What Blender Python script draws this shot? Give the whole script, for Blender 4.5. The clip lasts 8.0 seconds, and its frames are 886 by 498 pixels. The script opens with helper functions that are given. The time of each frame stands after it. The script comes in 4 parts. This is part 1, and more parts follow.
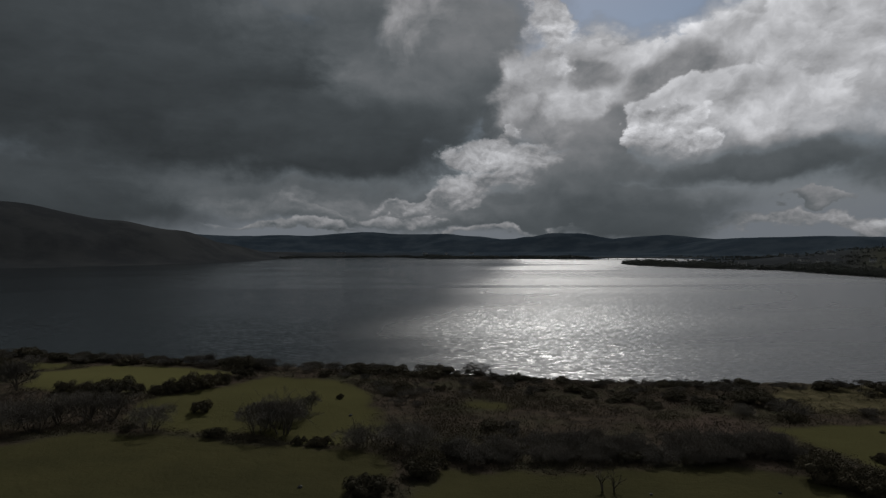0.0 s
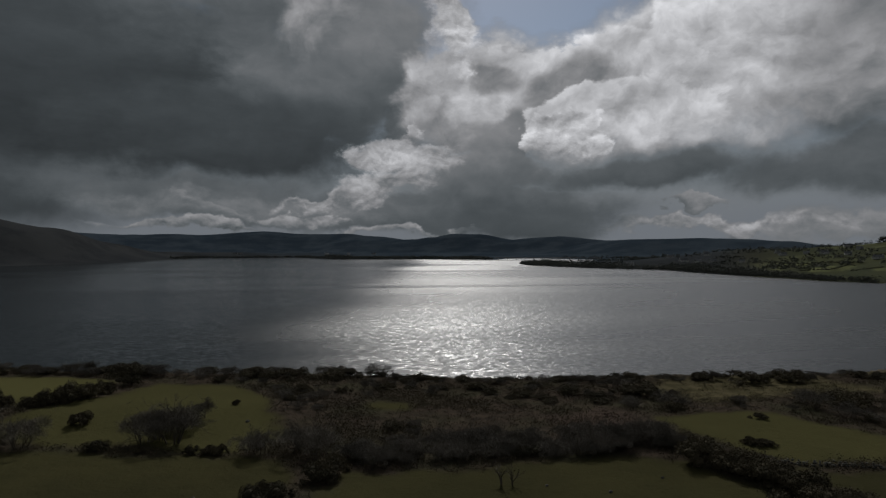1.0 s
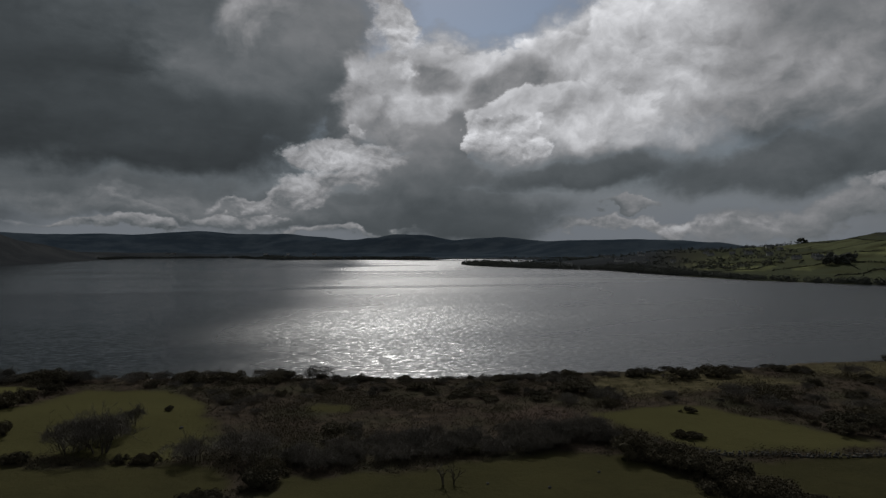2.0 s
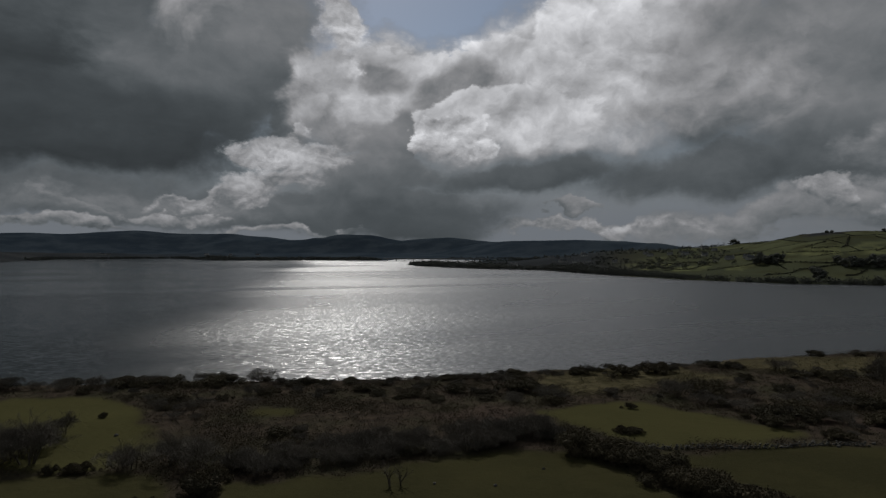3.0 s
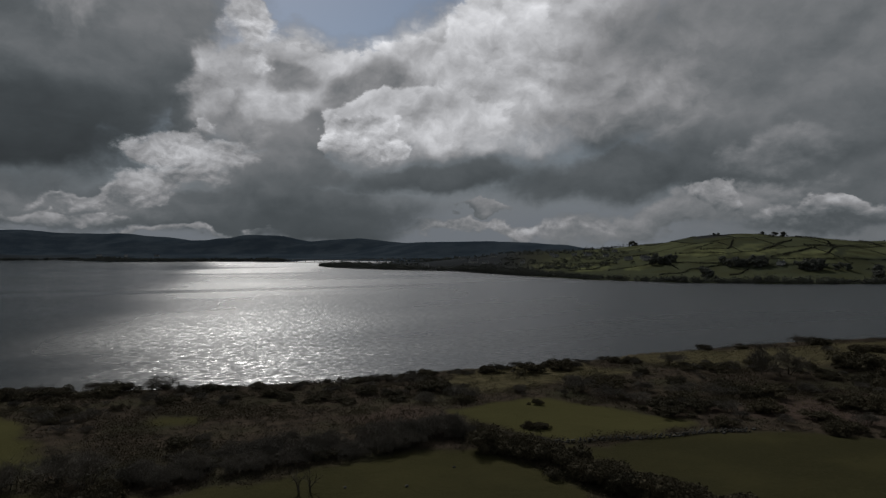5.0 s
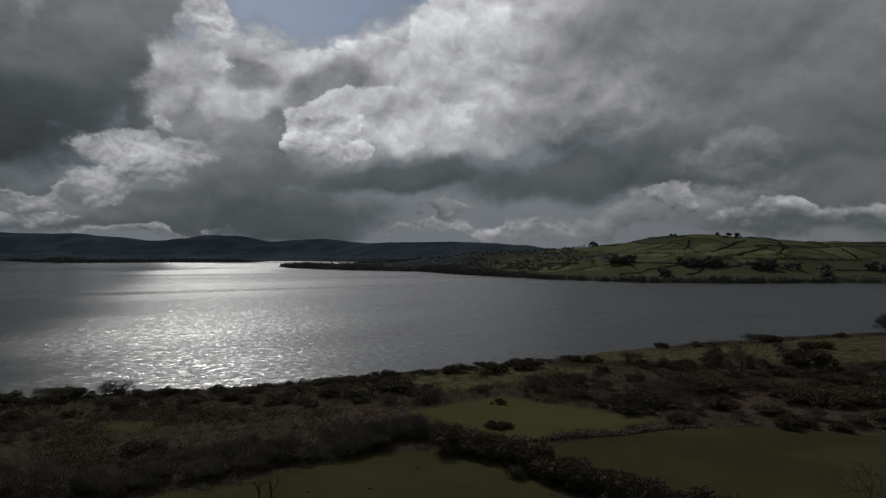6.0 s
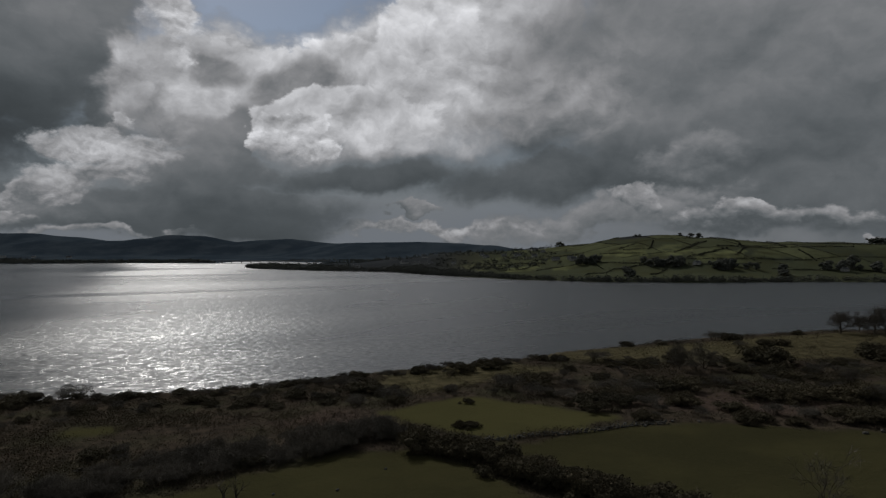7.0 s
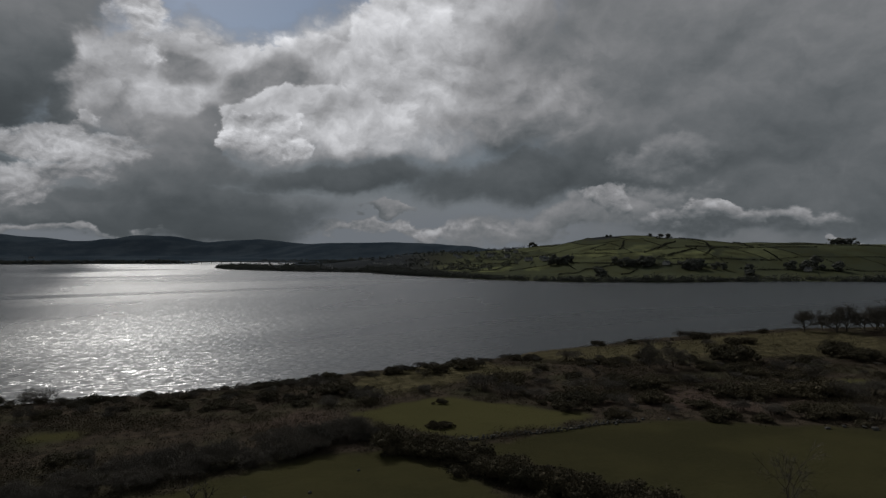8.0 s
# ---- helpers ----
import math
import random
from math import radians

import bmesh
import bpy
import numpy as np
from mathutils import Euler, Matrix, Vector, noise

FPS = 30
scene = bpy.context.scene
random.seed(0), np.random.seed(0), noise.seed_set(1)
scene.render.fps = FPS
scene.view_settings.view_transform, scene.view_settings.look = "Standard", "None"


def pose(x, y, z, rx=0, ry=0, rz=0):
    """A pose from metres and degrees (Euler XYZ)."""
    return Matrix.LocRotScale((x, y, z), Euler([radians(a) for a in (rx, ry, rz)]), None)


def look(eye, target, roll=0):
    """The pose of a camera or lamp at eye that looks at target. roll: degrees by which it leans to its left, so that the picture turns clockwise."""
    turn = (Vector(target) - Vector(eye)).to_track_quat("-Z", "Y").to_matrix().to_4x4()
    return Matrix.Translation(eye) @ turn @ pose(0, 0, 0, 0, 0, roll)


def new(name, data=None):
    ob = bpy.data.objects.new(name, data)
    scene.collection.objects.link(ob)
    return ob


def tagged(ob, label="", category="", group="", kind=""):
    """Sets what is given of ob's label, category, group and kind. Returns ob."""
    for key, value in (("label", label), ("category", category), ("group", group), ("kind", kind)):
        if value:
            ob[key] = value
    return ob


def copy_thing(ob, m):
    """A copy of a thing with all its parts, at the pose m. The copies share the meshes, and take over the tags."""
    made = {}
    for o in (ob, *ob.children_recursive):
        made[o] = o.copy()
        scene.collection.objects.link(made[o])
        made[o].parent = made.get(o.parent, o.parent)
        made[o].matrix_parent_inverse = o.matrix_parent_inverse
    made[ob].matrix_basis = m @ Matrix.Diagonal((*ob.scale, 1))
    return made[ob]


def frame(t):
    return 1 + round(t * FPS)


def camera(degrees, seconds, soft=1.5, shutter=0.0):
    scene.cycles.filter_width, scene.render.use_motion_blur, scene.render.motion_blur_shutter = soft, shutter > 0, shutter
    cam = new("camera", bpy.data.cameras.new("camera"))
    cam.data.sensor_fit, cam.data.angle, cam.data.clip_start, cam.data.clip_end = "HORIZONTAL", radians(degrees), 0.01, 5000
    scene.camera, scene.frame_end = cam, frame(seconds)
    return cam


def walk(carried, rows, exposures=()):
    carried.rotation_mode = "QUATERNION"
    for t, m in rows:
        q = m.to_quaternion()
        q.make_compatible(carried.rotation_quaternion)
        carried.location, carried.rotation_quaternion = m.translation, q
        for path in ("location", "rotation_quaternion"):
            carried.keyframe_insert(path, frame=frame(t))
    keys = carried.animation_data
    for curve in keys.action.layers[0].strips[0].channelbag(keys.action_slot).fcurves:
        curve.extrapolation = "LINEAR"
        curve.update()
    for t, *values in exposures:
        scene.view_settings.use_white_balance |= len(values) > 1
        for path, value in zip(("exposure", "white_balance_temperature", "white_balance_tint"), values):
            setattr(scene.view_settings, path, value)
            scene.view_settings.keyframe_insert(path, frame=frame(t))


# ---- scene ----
# The camera hangs 36 m over the lake's level and turns to its right.
cam = camera(71.16, 8.0, soft=1.3)
EYE = 36.0
ROWS = [  # seconds, yaw, pitch, lean
    (0.0, -0.00, -0.11, 0.21),
    (0.5, -3.26, -0.10, 0.11),
    (1.0, -8.99, -0.10, 0.03),
    (1.5, -11.95, -0.08, -0.01),
    (3.0, -19.26, -0.01, -0.10),
    (3.5, -21.27, 0.02, -0.16),
    (4.0, -23.49, 0.05, -0.16),
    (4.5, -25.53, 0.08, -0.15),
    (6.0, -30.82, 0.15, -0.14),
    (6.5, -32.29, 0.18, -0.11),
    (7.0, -33.77, 0.18, -0.11),
    (7.5, -35.06, 0.20, -0.11),
    (8.0, -36.23, 0.22, -0.09),
]
walk(cam, [(t, pose(0, 0, EYE, 90 + pitch, lean, yaw)) for t, yaw, pitch, lean in ROWS])

# ---- sky, sun ----
SUN_AZ, SUN_EL = 10.0, 36.0
world = bpy.data.worlds.new("sky")
world.use_nodes = True
WT = world.node_tree
WT.nodes.clear()


class Nodes:
    """Short hand for wiring nodes in one tree."""

    def __init__(self, tree):
        self.tree = tree

    def add(self, kind, ins=()):
        n = self.tree.nodes.new(kind)
        for k, v in (ins.items() if isinstance(ins, dict) else enumerate(ins)):
            if hasattr(v, "is_output"):
                self.tree.links.new(v, n.inputs[k])
            elif v is not None:
                n.inputs[k].default_value = v
        return n

    def m(self, op, a, b=None, c=None, clamp=False):
        n = self.add("ShaderNodeMath", [a, b, c])
        n.operation, n.use_clamp = op, clamp
        return n.outputs[0]

    def v(self, op, a, b=None):
        n = self.add("ShaderNodeVectorMath", [a, b])
        n.operation = op
        return n.outputs[1 if op in ("DOT_PRODUCT", "LENGTH", "DISTANCE") else 0]

    def noise(self, p, scale, detail=4.0, rough=0.55, dist=0.0, colour=False):
        n = self.add("ShaderNodeTexNoise", {"Vector": p, "Scale": scale, "Detail": detail, "Roughness": rough, "Distortion": dist})
        return n.outputs["Color" if colour else "Fac"]

    def ramp(self, v, a, b, x=0.0, y=1.0):
        n = self.add("ShaderNodeMapRange", {"Value": v, "From Min": a, "From Max": b, "To Min": x, "To Max": y})
        n.interpolation_type, n.clamp = "SMOOTHSTEP", False
        return n.outputs[0]

    def mix(self, f, a, b, blend="MIX"):
        n = self.tree.nodes.new("ShaderNodeMix")
        n.data_type, n.blend_type = "RGBA", blend
        for k, v in ((0, f), (6, a), (7, b)):
            if hasattr(v, "is_output"):
                self.tree.links.new(v, n.inputs[k])
            else:
                n.inputs[k].default_value = v
        return n.outputs[2]


def rgb(r, g, b):
    return (r, g, b, 1.0)


# cloud masses from the farthest to the nearest: azimuth, elevation, half widths, slope, edge softness, raggedness, tone low and high, fineness
# the bright bank behind all, from its grey ground to its towers
BANK = [
    (32.4, 12.2, 16.2, 9.75, 0.12, 0.3, 0.5, 0.5, 0.64, 0),
    (13.8, 10.8, 11.2, 7.78, 0.05, 0.3, 0.6, 0.46, 0.62, 0),
    (38.8, 19.2, 9, 9.47, 0, 0.45, 0.6, 0.6, 0.7, 0),
    (31.7, 17.3, 5.5, 5.66, 0.5, 0.16, 0.7, 0.62, 0.72, 0),
    (24.7, 14.8, 7.8, 3.76, 0.02, 0.12, 0.8, 0.55, 0.7, 0),
    (16.9, 14.1, 7.2, 3.86, 0.02, 0.12, 0.9, 0.55, 0.7, 0),
    (9.7, 13.4, 4.8, 4.87, 0, 0.35, 1.2, 0.54, 0.71, 0),
]
# shaded hollows in the bank and its foremost towers
POCKETS = [
    (20.3, 14.6, 3.2, 2.51, 0.2, 0.9, 0.9, 0.48, 0.52, 0),
    (14.3, 15.3, 1.9, 1.25, 0, 0.9, 0.9, 0.48, 0.54, 0),
    (9, 11.4, 1.5, 3.06, 0, 0.8, 0.9, 0.46, 0.5, 0),
    (11.7, 9.2, 4.3, 1.44, 0.1, 1, 1, 0.43, 0.48, 0),
    (15.2, 9.2, 2.6, 2.39, 0.3, 0.5, 1, 0.38, 0.46, 0),
    (32.9, 11.4, 8.5, 3.99, 0.08, 0.6, 0.9, 0.56, 0.69, 0),
    (24.7, 10.6, 7.5, 3.44, 0.08, 0.12, 1, 0.48, 0.7, 0),
    (20.5, 9.3, 3.8, 1.99, 0, 0.14, 0.8, 0.46, 0.68, 1),
]
# grey sheet over the sunny hillside with its darker underside
SHEET = [
    (61.2, 14.9, 19, 16.05, 0, 0.6, 0.4, 0.4, 0.46, 0),
    (43.6, 12, 5.8, 4.35, 0.2, 1, 0.7, 0.44, 0.5, 0),
    (56.6, 8.5, 15.1, 2.56, 0.14, 0.9, 0.6, 0.34, 0.39, 0),
    (44.3, 6.8, 11.4, 2.12, 0.1, 0.8, 0.7, 0.32, 0.35, 0),
    (69.4, 5, 12.1, 3.5, 0, 0.8, 0.5, 0.34, 0.38, 0),
    (55.6, 8, 3.5, 1.08, 0.1, 0.9, 0.9, 0.38, 0.46, 1),
    (61.4, 2.5, 9.8, 1.04, 0, 0.7, 0.6, 0.33, 0.36, 1),
]
# low rows of cloud in the gap above the hills
LOW = [
    (47.9, 3.1, 9.5, 1.54, 0.2, 0.6, 1.1, 0.4, 0.48, 1),
    (51.1, 4.4, 1.7, 1.21, 0.1, 0.3, 1.2, 0.42, 0.52, 1),
    (31.3, 3.5, 2.7, 0.73, 0.05, 0.3, 1, 0.38, 0.5, 1),
    (31.8, 1.9, 8.3, 0.52, 0, 0.9, 1.2, 0.44, 0.54, 1),
    (61.4, 3.2, 6.8, 0.85, 0, 0.5, 1.2, 0.4, 0.52, 1),
    (60.2, 3.8, 2.1, 0.86, -0.1, 0.35, 1.5, 0.44, 0.55, 1),
    (69.8, 1.5, 1.2, 0.44, 0, 0.25, 1, 0.42, 0.54, 1),
]
# dark rain-heavy bases under the bank
BASES = [
    (9.7, 3.5, 15.7, 2.25, -0.01, 0.6, 0.7, 0.31, 0.37, 0),
    (12.8, 6.5, 8.1, 1.55, 0.02, 0.9, 1, 0.38, 0.46, 0),
    (27.3, 6.4, 9.7, 1.46, 0.03, 1.2, 1.4, 0.3, 0.36, 0),
    (16.9, 2.4, 7.7, 1.77, 0, 0.9, 0.5, 0.29, 0.31, 0),
    (3.4, 1.6, 5.7, 0.4, 0, 0.9, 1.2, 0.42, 0.52, 1),
]
# great dark mass over the western mountain
DARK = [
    (-40.4, 27.2, 28.7, 19.1, 0, 0.7, 0.5, 0.2, 0.26, 0),
    (-25.1, 14.3, 25.8, 9.7, -0.05, 0.6, 0.6, 0.2, 0.28, 0),
    (-1.3, 15.7, 9.8, 8.62, 0.5, 0.8, 0.9, 0.33, 0.44, 0),
    (-9.5, 9.4, 12, 3.4, -0.05, 0.9, 0.7, 0.23, 0.27, 0),
    (-8.5, 21.6, 10.1, 4.65, 0, 1, 0.9, 0.33, 0.42, 0),
    (-2.6, 20, 3.4, 3.13, 0.3, 0.8, 1.2, 0.4, 0.55, 0),
    (4, 17.9, 3.1, 3.13, 0.2, 0.9, 1, 0.36, 0.44, 0),
]
# paler veil between the dark mass and the far hills
WEST = [
    (-31.2, 4.4, 12.6, 4.25, -0.03, 0.9, 0.4, 0.24, 0.27, 0),
    (-13.5, 4.8, 11.2, 2.13, -0.06, 0.9, 0.6, 0.31, 0.36, 0),
    (-8.5, 3.5, 11.1, 1.24, -0.03, 0.9, 0.8, 0.36, 0.42, 1),
    (-12.6, 1.9, 6.5, 0.46, 0, 0.7, 1, 0.4, 0.5, 1),
    (-3.9, 3, 2.9, 0.47, 0, 0.6, 1, 0.42, 0.52, 1),
    (-11.6, 3.9, 3, 0.41, -0.25, 0.7, 0.9, 0.4, 0.46, 1),
]
# small bright chain at the edge of the dark mass
CHAIN = [
    (-0.3, 4.7, 3.4, 0.53, 0.12, 0.6, 1.4, 0.44, 0.58, 1),
    (2.4, 5.7, 3.3, 1.19, 0.25, 0.8, 2.2, 0.42, 0.6, 1),
    (3.4, 8, 2.8, 0.9, -0.1, 0.8, 2.2, 0.42, 0.62, 1),
    (6.7, 7.2, 3.4, 0.76, 0.12, 0.8, 2, 0.42, 0.6, 1),
    (6.1, 9.3, 1.3, 0.81, 0, 0.4, 1.6, 0.48, 0.64, 1),
    (7.7, 13.8, 2.5, 4.32, 0.2, 0.9, 1.4, 0.52, 0.66, 0),
    (9.3, 19.5, 2.5, 4.35, -1.1, 0.6, 1.2, 0.56, 0.68, 1),
]
# unseen above the view, added to brighten and dim the water: thin cloud before the sun, more of the dark mass
OVERHEAD = [(30, 42, 26, 15, 0, 1.2, 0.7, 0.6, 0.82, 0), (-42, 42, 46, 26, 0, 0.7, 0.5, 0.2, 0.26, 0)]
CLOUDS = OVERHEAD + BANK + POCKETS + SHEET + LOW + BASES + DARK + WEST + CHAIN

W = Nodes(WT)
way = W.v("NORMALIZE", W.add("ShaderNodeTexCoord").outputs["Generated"])
sep = W.add("ShaderNodeSeparateXYZ", [way])
az = W.m("MULTIPLY", W.m("ARCTAN2", sep.outputs[0], sep.outputs[1]), 180 / math.pi)
el = W.m("MULTIPLY", W.m("ARCSINE", sep.outputs[2]), 180 / math.pi)
flat = W.add("ShaderNodeCombineXYZ", [az, el, 0.0]).outputs[0]
# puffs: coarse ones high up, fine and flattened ones near the horizon
puffs, bends, reliefs = [], [], []
for scale, squash, reach in ((1.0, 1.25, 1.0), (2.4, 1.5, 0.5)):
    p = W.v("MULTIPLY", way, (scale, scale, scale * squash))
    wide = W.v("SUBTRACT", W.noise(p, 7.0, 5.0, 0.55, colour=True), (0.5, 0.5, 0.5))
    p = W.v("ADD", p, W.v("MULTIPLY", wide, (0.10, 0.10, 0.10)))
    billows = []
    for q in (p, W.v("ADD", p, (-0.006, 0.0, 0.022))):
        cells = W.add("ShaderNodeTexVoronoi", {"Vector": q, "Scale": 8.0, "Detail": 4.0, "Roughness": 0.6, "Lacunarity": 2.2})
        cells.normalize = True
        billows.append(W.m("SUBTRACT", 0.42, cells.outputs["Distance"]))
    puffs.append(billows[0])
    flat = W.v("ADD", flat, W.v("MULTIPLY", wide, (10.0 * reach, 6.5 * reach, 0.0)))
    bends.append(flat)
    here = W.noise(p, 6.0, 6.0, 0.5, 0.0)
    above = W.noise(W.v("ADD", p, (-0.008, 0.0, 0.03)), 6.0, 6.0, 0.5, 0.0)
    reliefs.append(W.m("MULTIPLY_ADD", W.m("SUBTRACT", billows[0], billows[1]), 0.45, W.m("SUBTRACT", here, above)))
wisp = W.noise(W.v("MULTIPLY", way, (1.0, 1.0, 3.0)), 9.0, 7.0, 0.6, 0.3)

flutter = W.m("SUBTRACT", wisp, 0.5)
moulds = {(f, lively): W.m("MULTIPLY_ADD", reliefs[f], lively, 1.0) for f in (0, 1) for lively in (0.2, 0.6, 1.5)}


def mass(tone, cover, a, e, wa, we, slope, soft, ragged, lo, hi, fine):
    """One cloud mass laid over the tone so far."""
    d = W.v("SUBTRACT", bends[fine], (a, e, 0.0))
    xy = W.add("ShaderNodeSeparateXYZ", [d])
    up = W.m("MULTIPLY_ADD", xy.outputs[0], -slope, xy.outputs[1])
    d = W.v("DIVIDE", W.add("ShaderNodeCombineXYZ", [xy.outputs[0], up, 0.0]).outputs[0], (wa, we, 1.0))
    high = W.m("DIVIDE", up, we)
    body = W.m("SUBTRACT", 1.0, W.v("LENGTH", d))
    edge = W.m("MULTIPLY_ADD", puffs[fine], ragged, body)
    edge = W.m("MULTIPLY_ADD", flutter, 0.5 * ragged, edge)
    c = W.ramp(edge, -0.5 * soft, 0.5 * soft)
    if hi > 0.55:
        # sunlit towers melt into the shade of their base
        c = W.m("MULTIPLY", c, W.ramp(W.m("MULTIPLY_ADD", puffs[fine], 1.6, high), -1.0, 0.15))
    shade = W.ramp(W.m("MULTIPLY_ADD", puffs[fine], 0.5 + 1.2 * max(0.0, hi - 0.5) / 0.2, high), -1.0, 0.8, lo, hi)
    if hi > 0.55:
        # thin edges let the light through
        shade = W.m("ADD", shade, W.ramp(edge, 0.0, 0.35, 0.05, 0.0))
    lively = 0.2 if lo + hi < 0.66 else 0.6 if lo + hi < 0.9 else 1.5
    shade = W.m("MULTIPLY", shade, moulds[fine, lively])
    mixed = W.m("MULTIPLY_ADD", W.m("SUBTRACT", shade, tone), c, tone)
    return mixed, W.m("MAXIMUM", cover, c)


# overcast overhead and behind; open haze low down between the masses
overcast = W.ramp(W.m("MULTIPLY_ADD", W.m("SUBTRACT", wisp, 0.5), 12.0, el), 31.0, 40.0)
behind = W.ramp(W.m("ABSOLUTE", W.m("SUBTRACT", az, 15.0)), 62.0, 80.0)
cover = W.m("MAXIMUM", overcast, behind)
tone = W.m("MULTIPLY_ADD", W.m("SUBTRACT", wisp, 0.5), 0.16, 0.43)
for row in CLOUDS:
    tone, cover = mass(tone, cover, *row)
tone = W.m("MULTIPLY_ADD", W.m("SUBTRACT", wisp, 0.5), 0.07, tone)
lum = W.m("POWER", W.m("MAXIMUM", tone, 0.05), 2.2)
tint = W.mix(W.ramp(tone, 0.25, 0.55), rgb(0.87, 1.01, 1.10), rgb(0.98, 0.99, 1.03))
cloud = W.v("MULTIPLY", tint, W.add("ShaderNodeCombineXYZ", [lum, lum, lum]).outputs[0])
sky = W.add("ShaderNodeTexSky")
sky.sky_type, sky.sun_disc, sky.dust_density, sky.air_density = "NISHITA", False, 0.3, 1.0
sky.sun_elevation, sky.sun_rotation = radians(SUN_EL), radians(SUN_AZ)
blue = W.v("MULTIPLY", sky.outputs[0], (0.05, 0.05, 0.05))
haze = W.mix(W.ramp(el, 2.0, 18.0, 1.0, 0.18), blue, rgb(0.15, 0.165, 0.185))
out = W.mix(cover, haze, cloud)
bg = W.add("ShaderNodeBackground", [out, 1.0])
W.add("ShaderNodeOutputWorld", [bg.outputs[0]])
scene.world = world

sun = new("sun", bpy.data.lights.new("sun", "SUN"))
sun.data.energy, sun.data.angle, sun.data.color = 2.6, radians(2), (1.0, 0.975, 0.94)
sa, se = radians(SUN_AZ), radians(SUN_EL)
sun.matrix_world = look((math.sin(sa) * math.cos(se) * 500, math.cos(sa) * math.cos(se) * 500, math.sin(se) * 500), (0, 0, 0))
# ---- land form ----
# plan in metres: x east of the first view's axis, y along it, z above the lake
LAKE_NEAR = [(-640, 300), (-400, 236), (-152, 212), (-83, 198), (-14, 182), (20, 172), (55, 166), (110, 160),
             (175, 159), (240, 154), (300, 138), (345, 113), (480, 40), (800, -60), (1500, -160)]
LAKE_FAR = [(1600, 120), (1150, 215), (876, 290), (795, 358), (660, 420), (560, 490), (515, 590), (506, 690),
            (500, 800), (508, 930), (450, 1000), (408, 1090), (372, 1220), (384, 1340), (440, 1420), (640, 1560),
            (760, 1800), (640, 2010), (530, 1985), (430, 1800), (203, 1925), (-40, 1975), (-90, 2120), (-180, 2340),
            (-508, 2281), (-545, 1800), (-557, 1591), (-699, 1312), (-846, 1183), (-1100, 900), (-1000, 480)]
LAKE = np.array(LAKE_NEAR + LAKE_FAR, float)
# crest lines of the hills: (x, y, height), then half width
CRESTS = [
    ([(-1900, 1250, 250), (-1308, 1308, 214), (-1106, 1545, 158), (-915, 1722, 113), (-807, 1830, 91), (-694, 1982, 60), (-549, 2285, 36), (-430, 2470, 21)], 480),
    ([(-2200, 3800, 150), (-1250, 3995, 121), (-950, 4130, 122), (-560, 4260, 149), (-330, 4290, 133), (-15, 4200, 129), (220, 4150, 110)], 800),
    ([(100, 3850, 92), (418, 3780, 88), (520, 3740, 103), (650, 3720, 127), (800, 3680, 122), (1020, 3590, 84)], 560),
    ([(900, 3560, 82), (1190, 3380, 102), (1400, 3080, 76)], 480),
    ([(1210, 2720, 72), (1270, 2450, 72), (1430, 2380, 75), (1540, 2200, 70), (1604, 2045, 62), (1670, 1940, 46), (1720, 1840, 36)], 420),
    ([(900, 1190, 34), (1012, 1038, 42), (993, 914, 51), (999, 800, 65), (1002, 747, 67), (1031, 670, 61), (1097, 598, 53), (1184, 537, 53), (1282, 421, 49), (1400, 250, 45)], 430),
]
MOUNDS = [(-95, 150, 34, 20, 2.6), (-40, 132, 40, 16, 1.6), (60, 105, 60, 25, 1.2), (190, 120, 70, 22, 1.5), (310, 95, 60, 40, 2.5)]


def smooth(a, b, v):
    t = np.clip((v - a) / (b - a), 0, 1)
    return t * t * (3 - 2 * t)


def grain(x, y, seed=0):
    """Value noise of unit size, -1 to 1."""
    x, y = np.asarray(x, float), np.asarray(y, float)
    ix, iy = np.floor(x).astype(np.int64), np.floor(y).astype(np.int64)
    fx, fy = x - ix, y - iy
    fx, fy = fx * fx * (3 - 2 * fx), fy * fy * (3 - 2 * fy)

    def corner(i, j):
        h = (i * 374761393 + j * 668265263 + seed * 974634777) & 0xFFFFFFFF
        h = ((h ^ (h >> 13)) * 1274126177) & 0xFFFFFFFF
        return ((h ^ (h >> 16)) & 0xFFFF) / 32767.5 - 1
    return ((corner(ix, iy) * (1 - fx) + corner(ix + 1, iy) * fx) * (1 - fy)
            + (corner(ix, iy + 1) * (1 - fx) + corner(ix + 1, iy + 1) * fx) * fy)


def edge_distance(poly, x, y):
    """Distance to a closed outline, negative inside it."""
    poly = np.asarray(poly, float)
    x, y = np.asarray(x, float), np.asarray(y, float)
    best, inside = np.full(x.shape, 1e18), np.zeros(x.shape, bool)
    for (ax, ay), (bx, by) in zip(poly, np.roll(poly, -1, 0)):
        ux, uy = bx - ax, by - ay
        t = np.clip(((x - ax) * ux + (y - ay) * uy) / (ux * ux + uy * uy), 0, 1)
        best = np.minimum(best, (x - ax - t * ux) ** 2 + (y - ay - t * uy) ** 2)
        inside ^= ((ay > y) != (by > y)) & (x < ux * (y - ay) / (uy if uy else 1e-9) + ax)
    return np.where(inside, -1, 1) * np.sqrt(best)


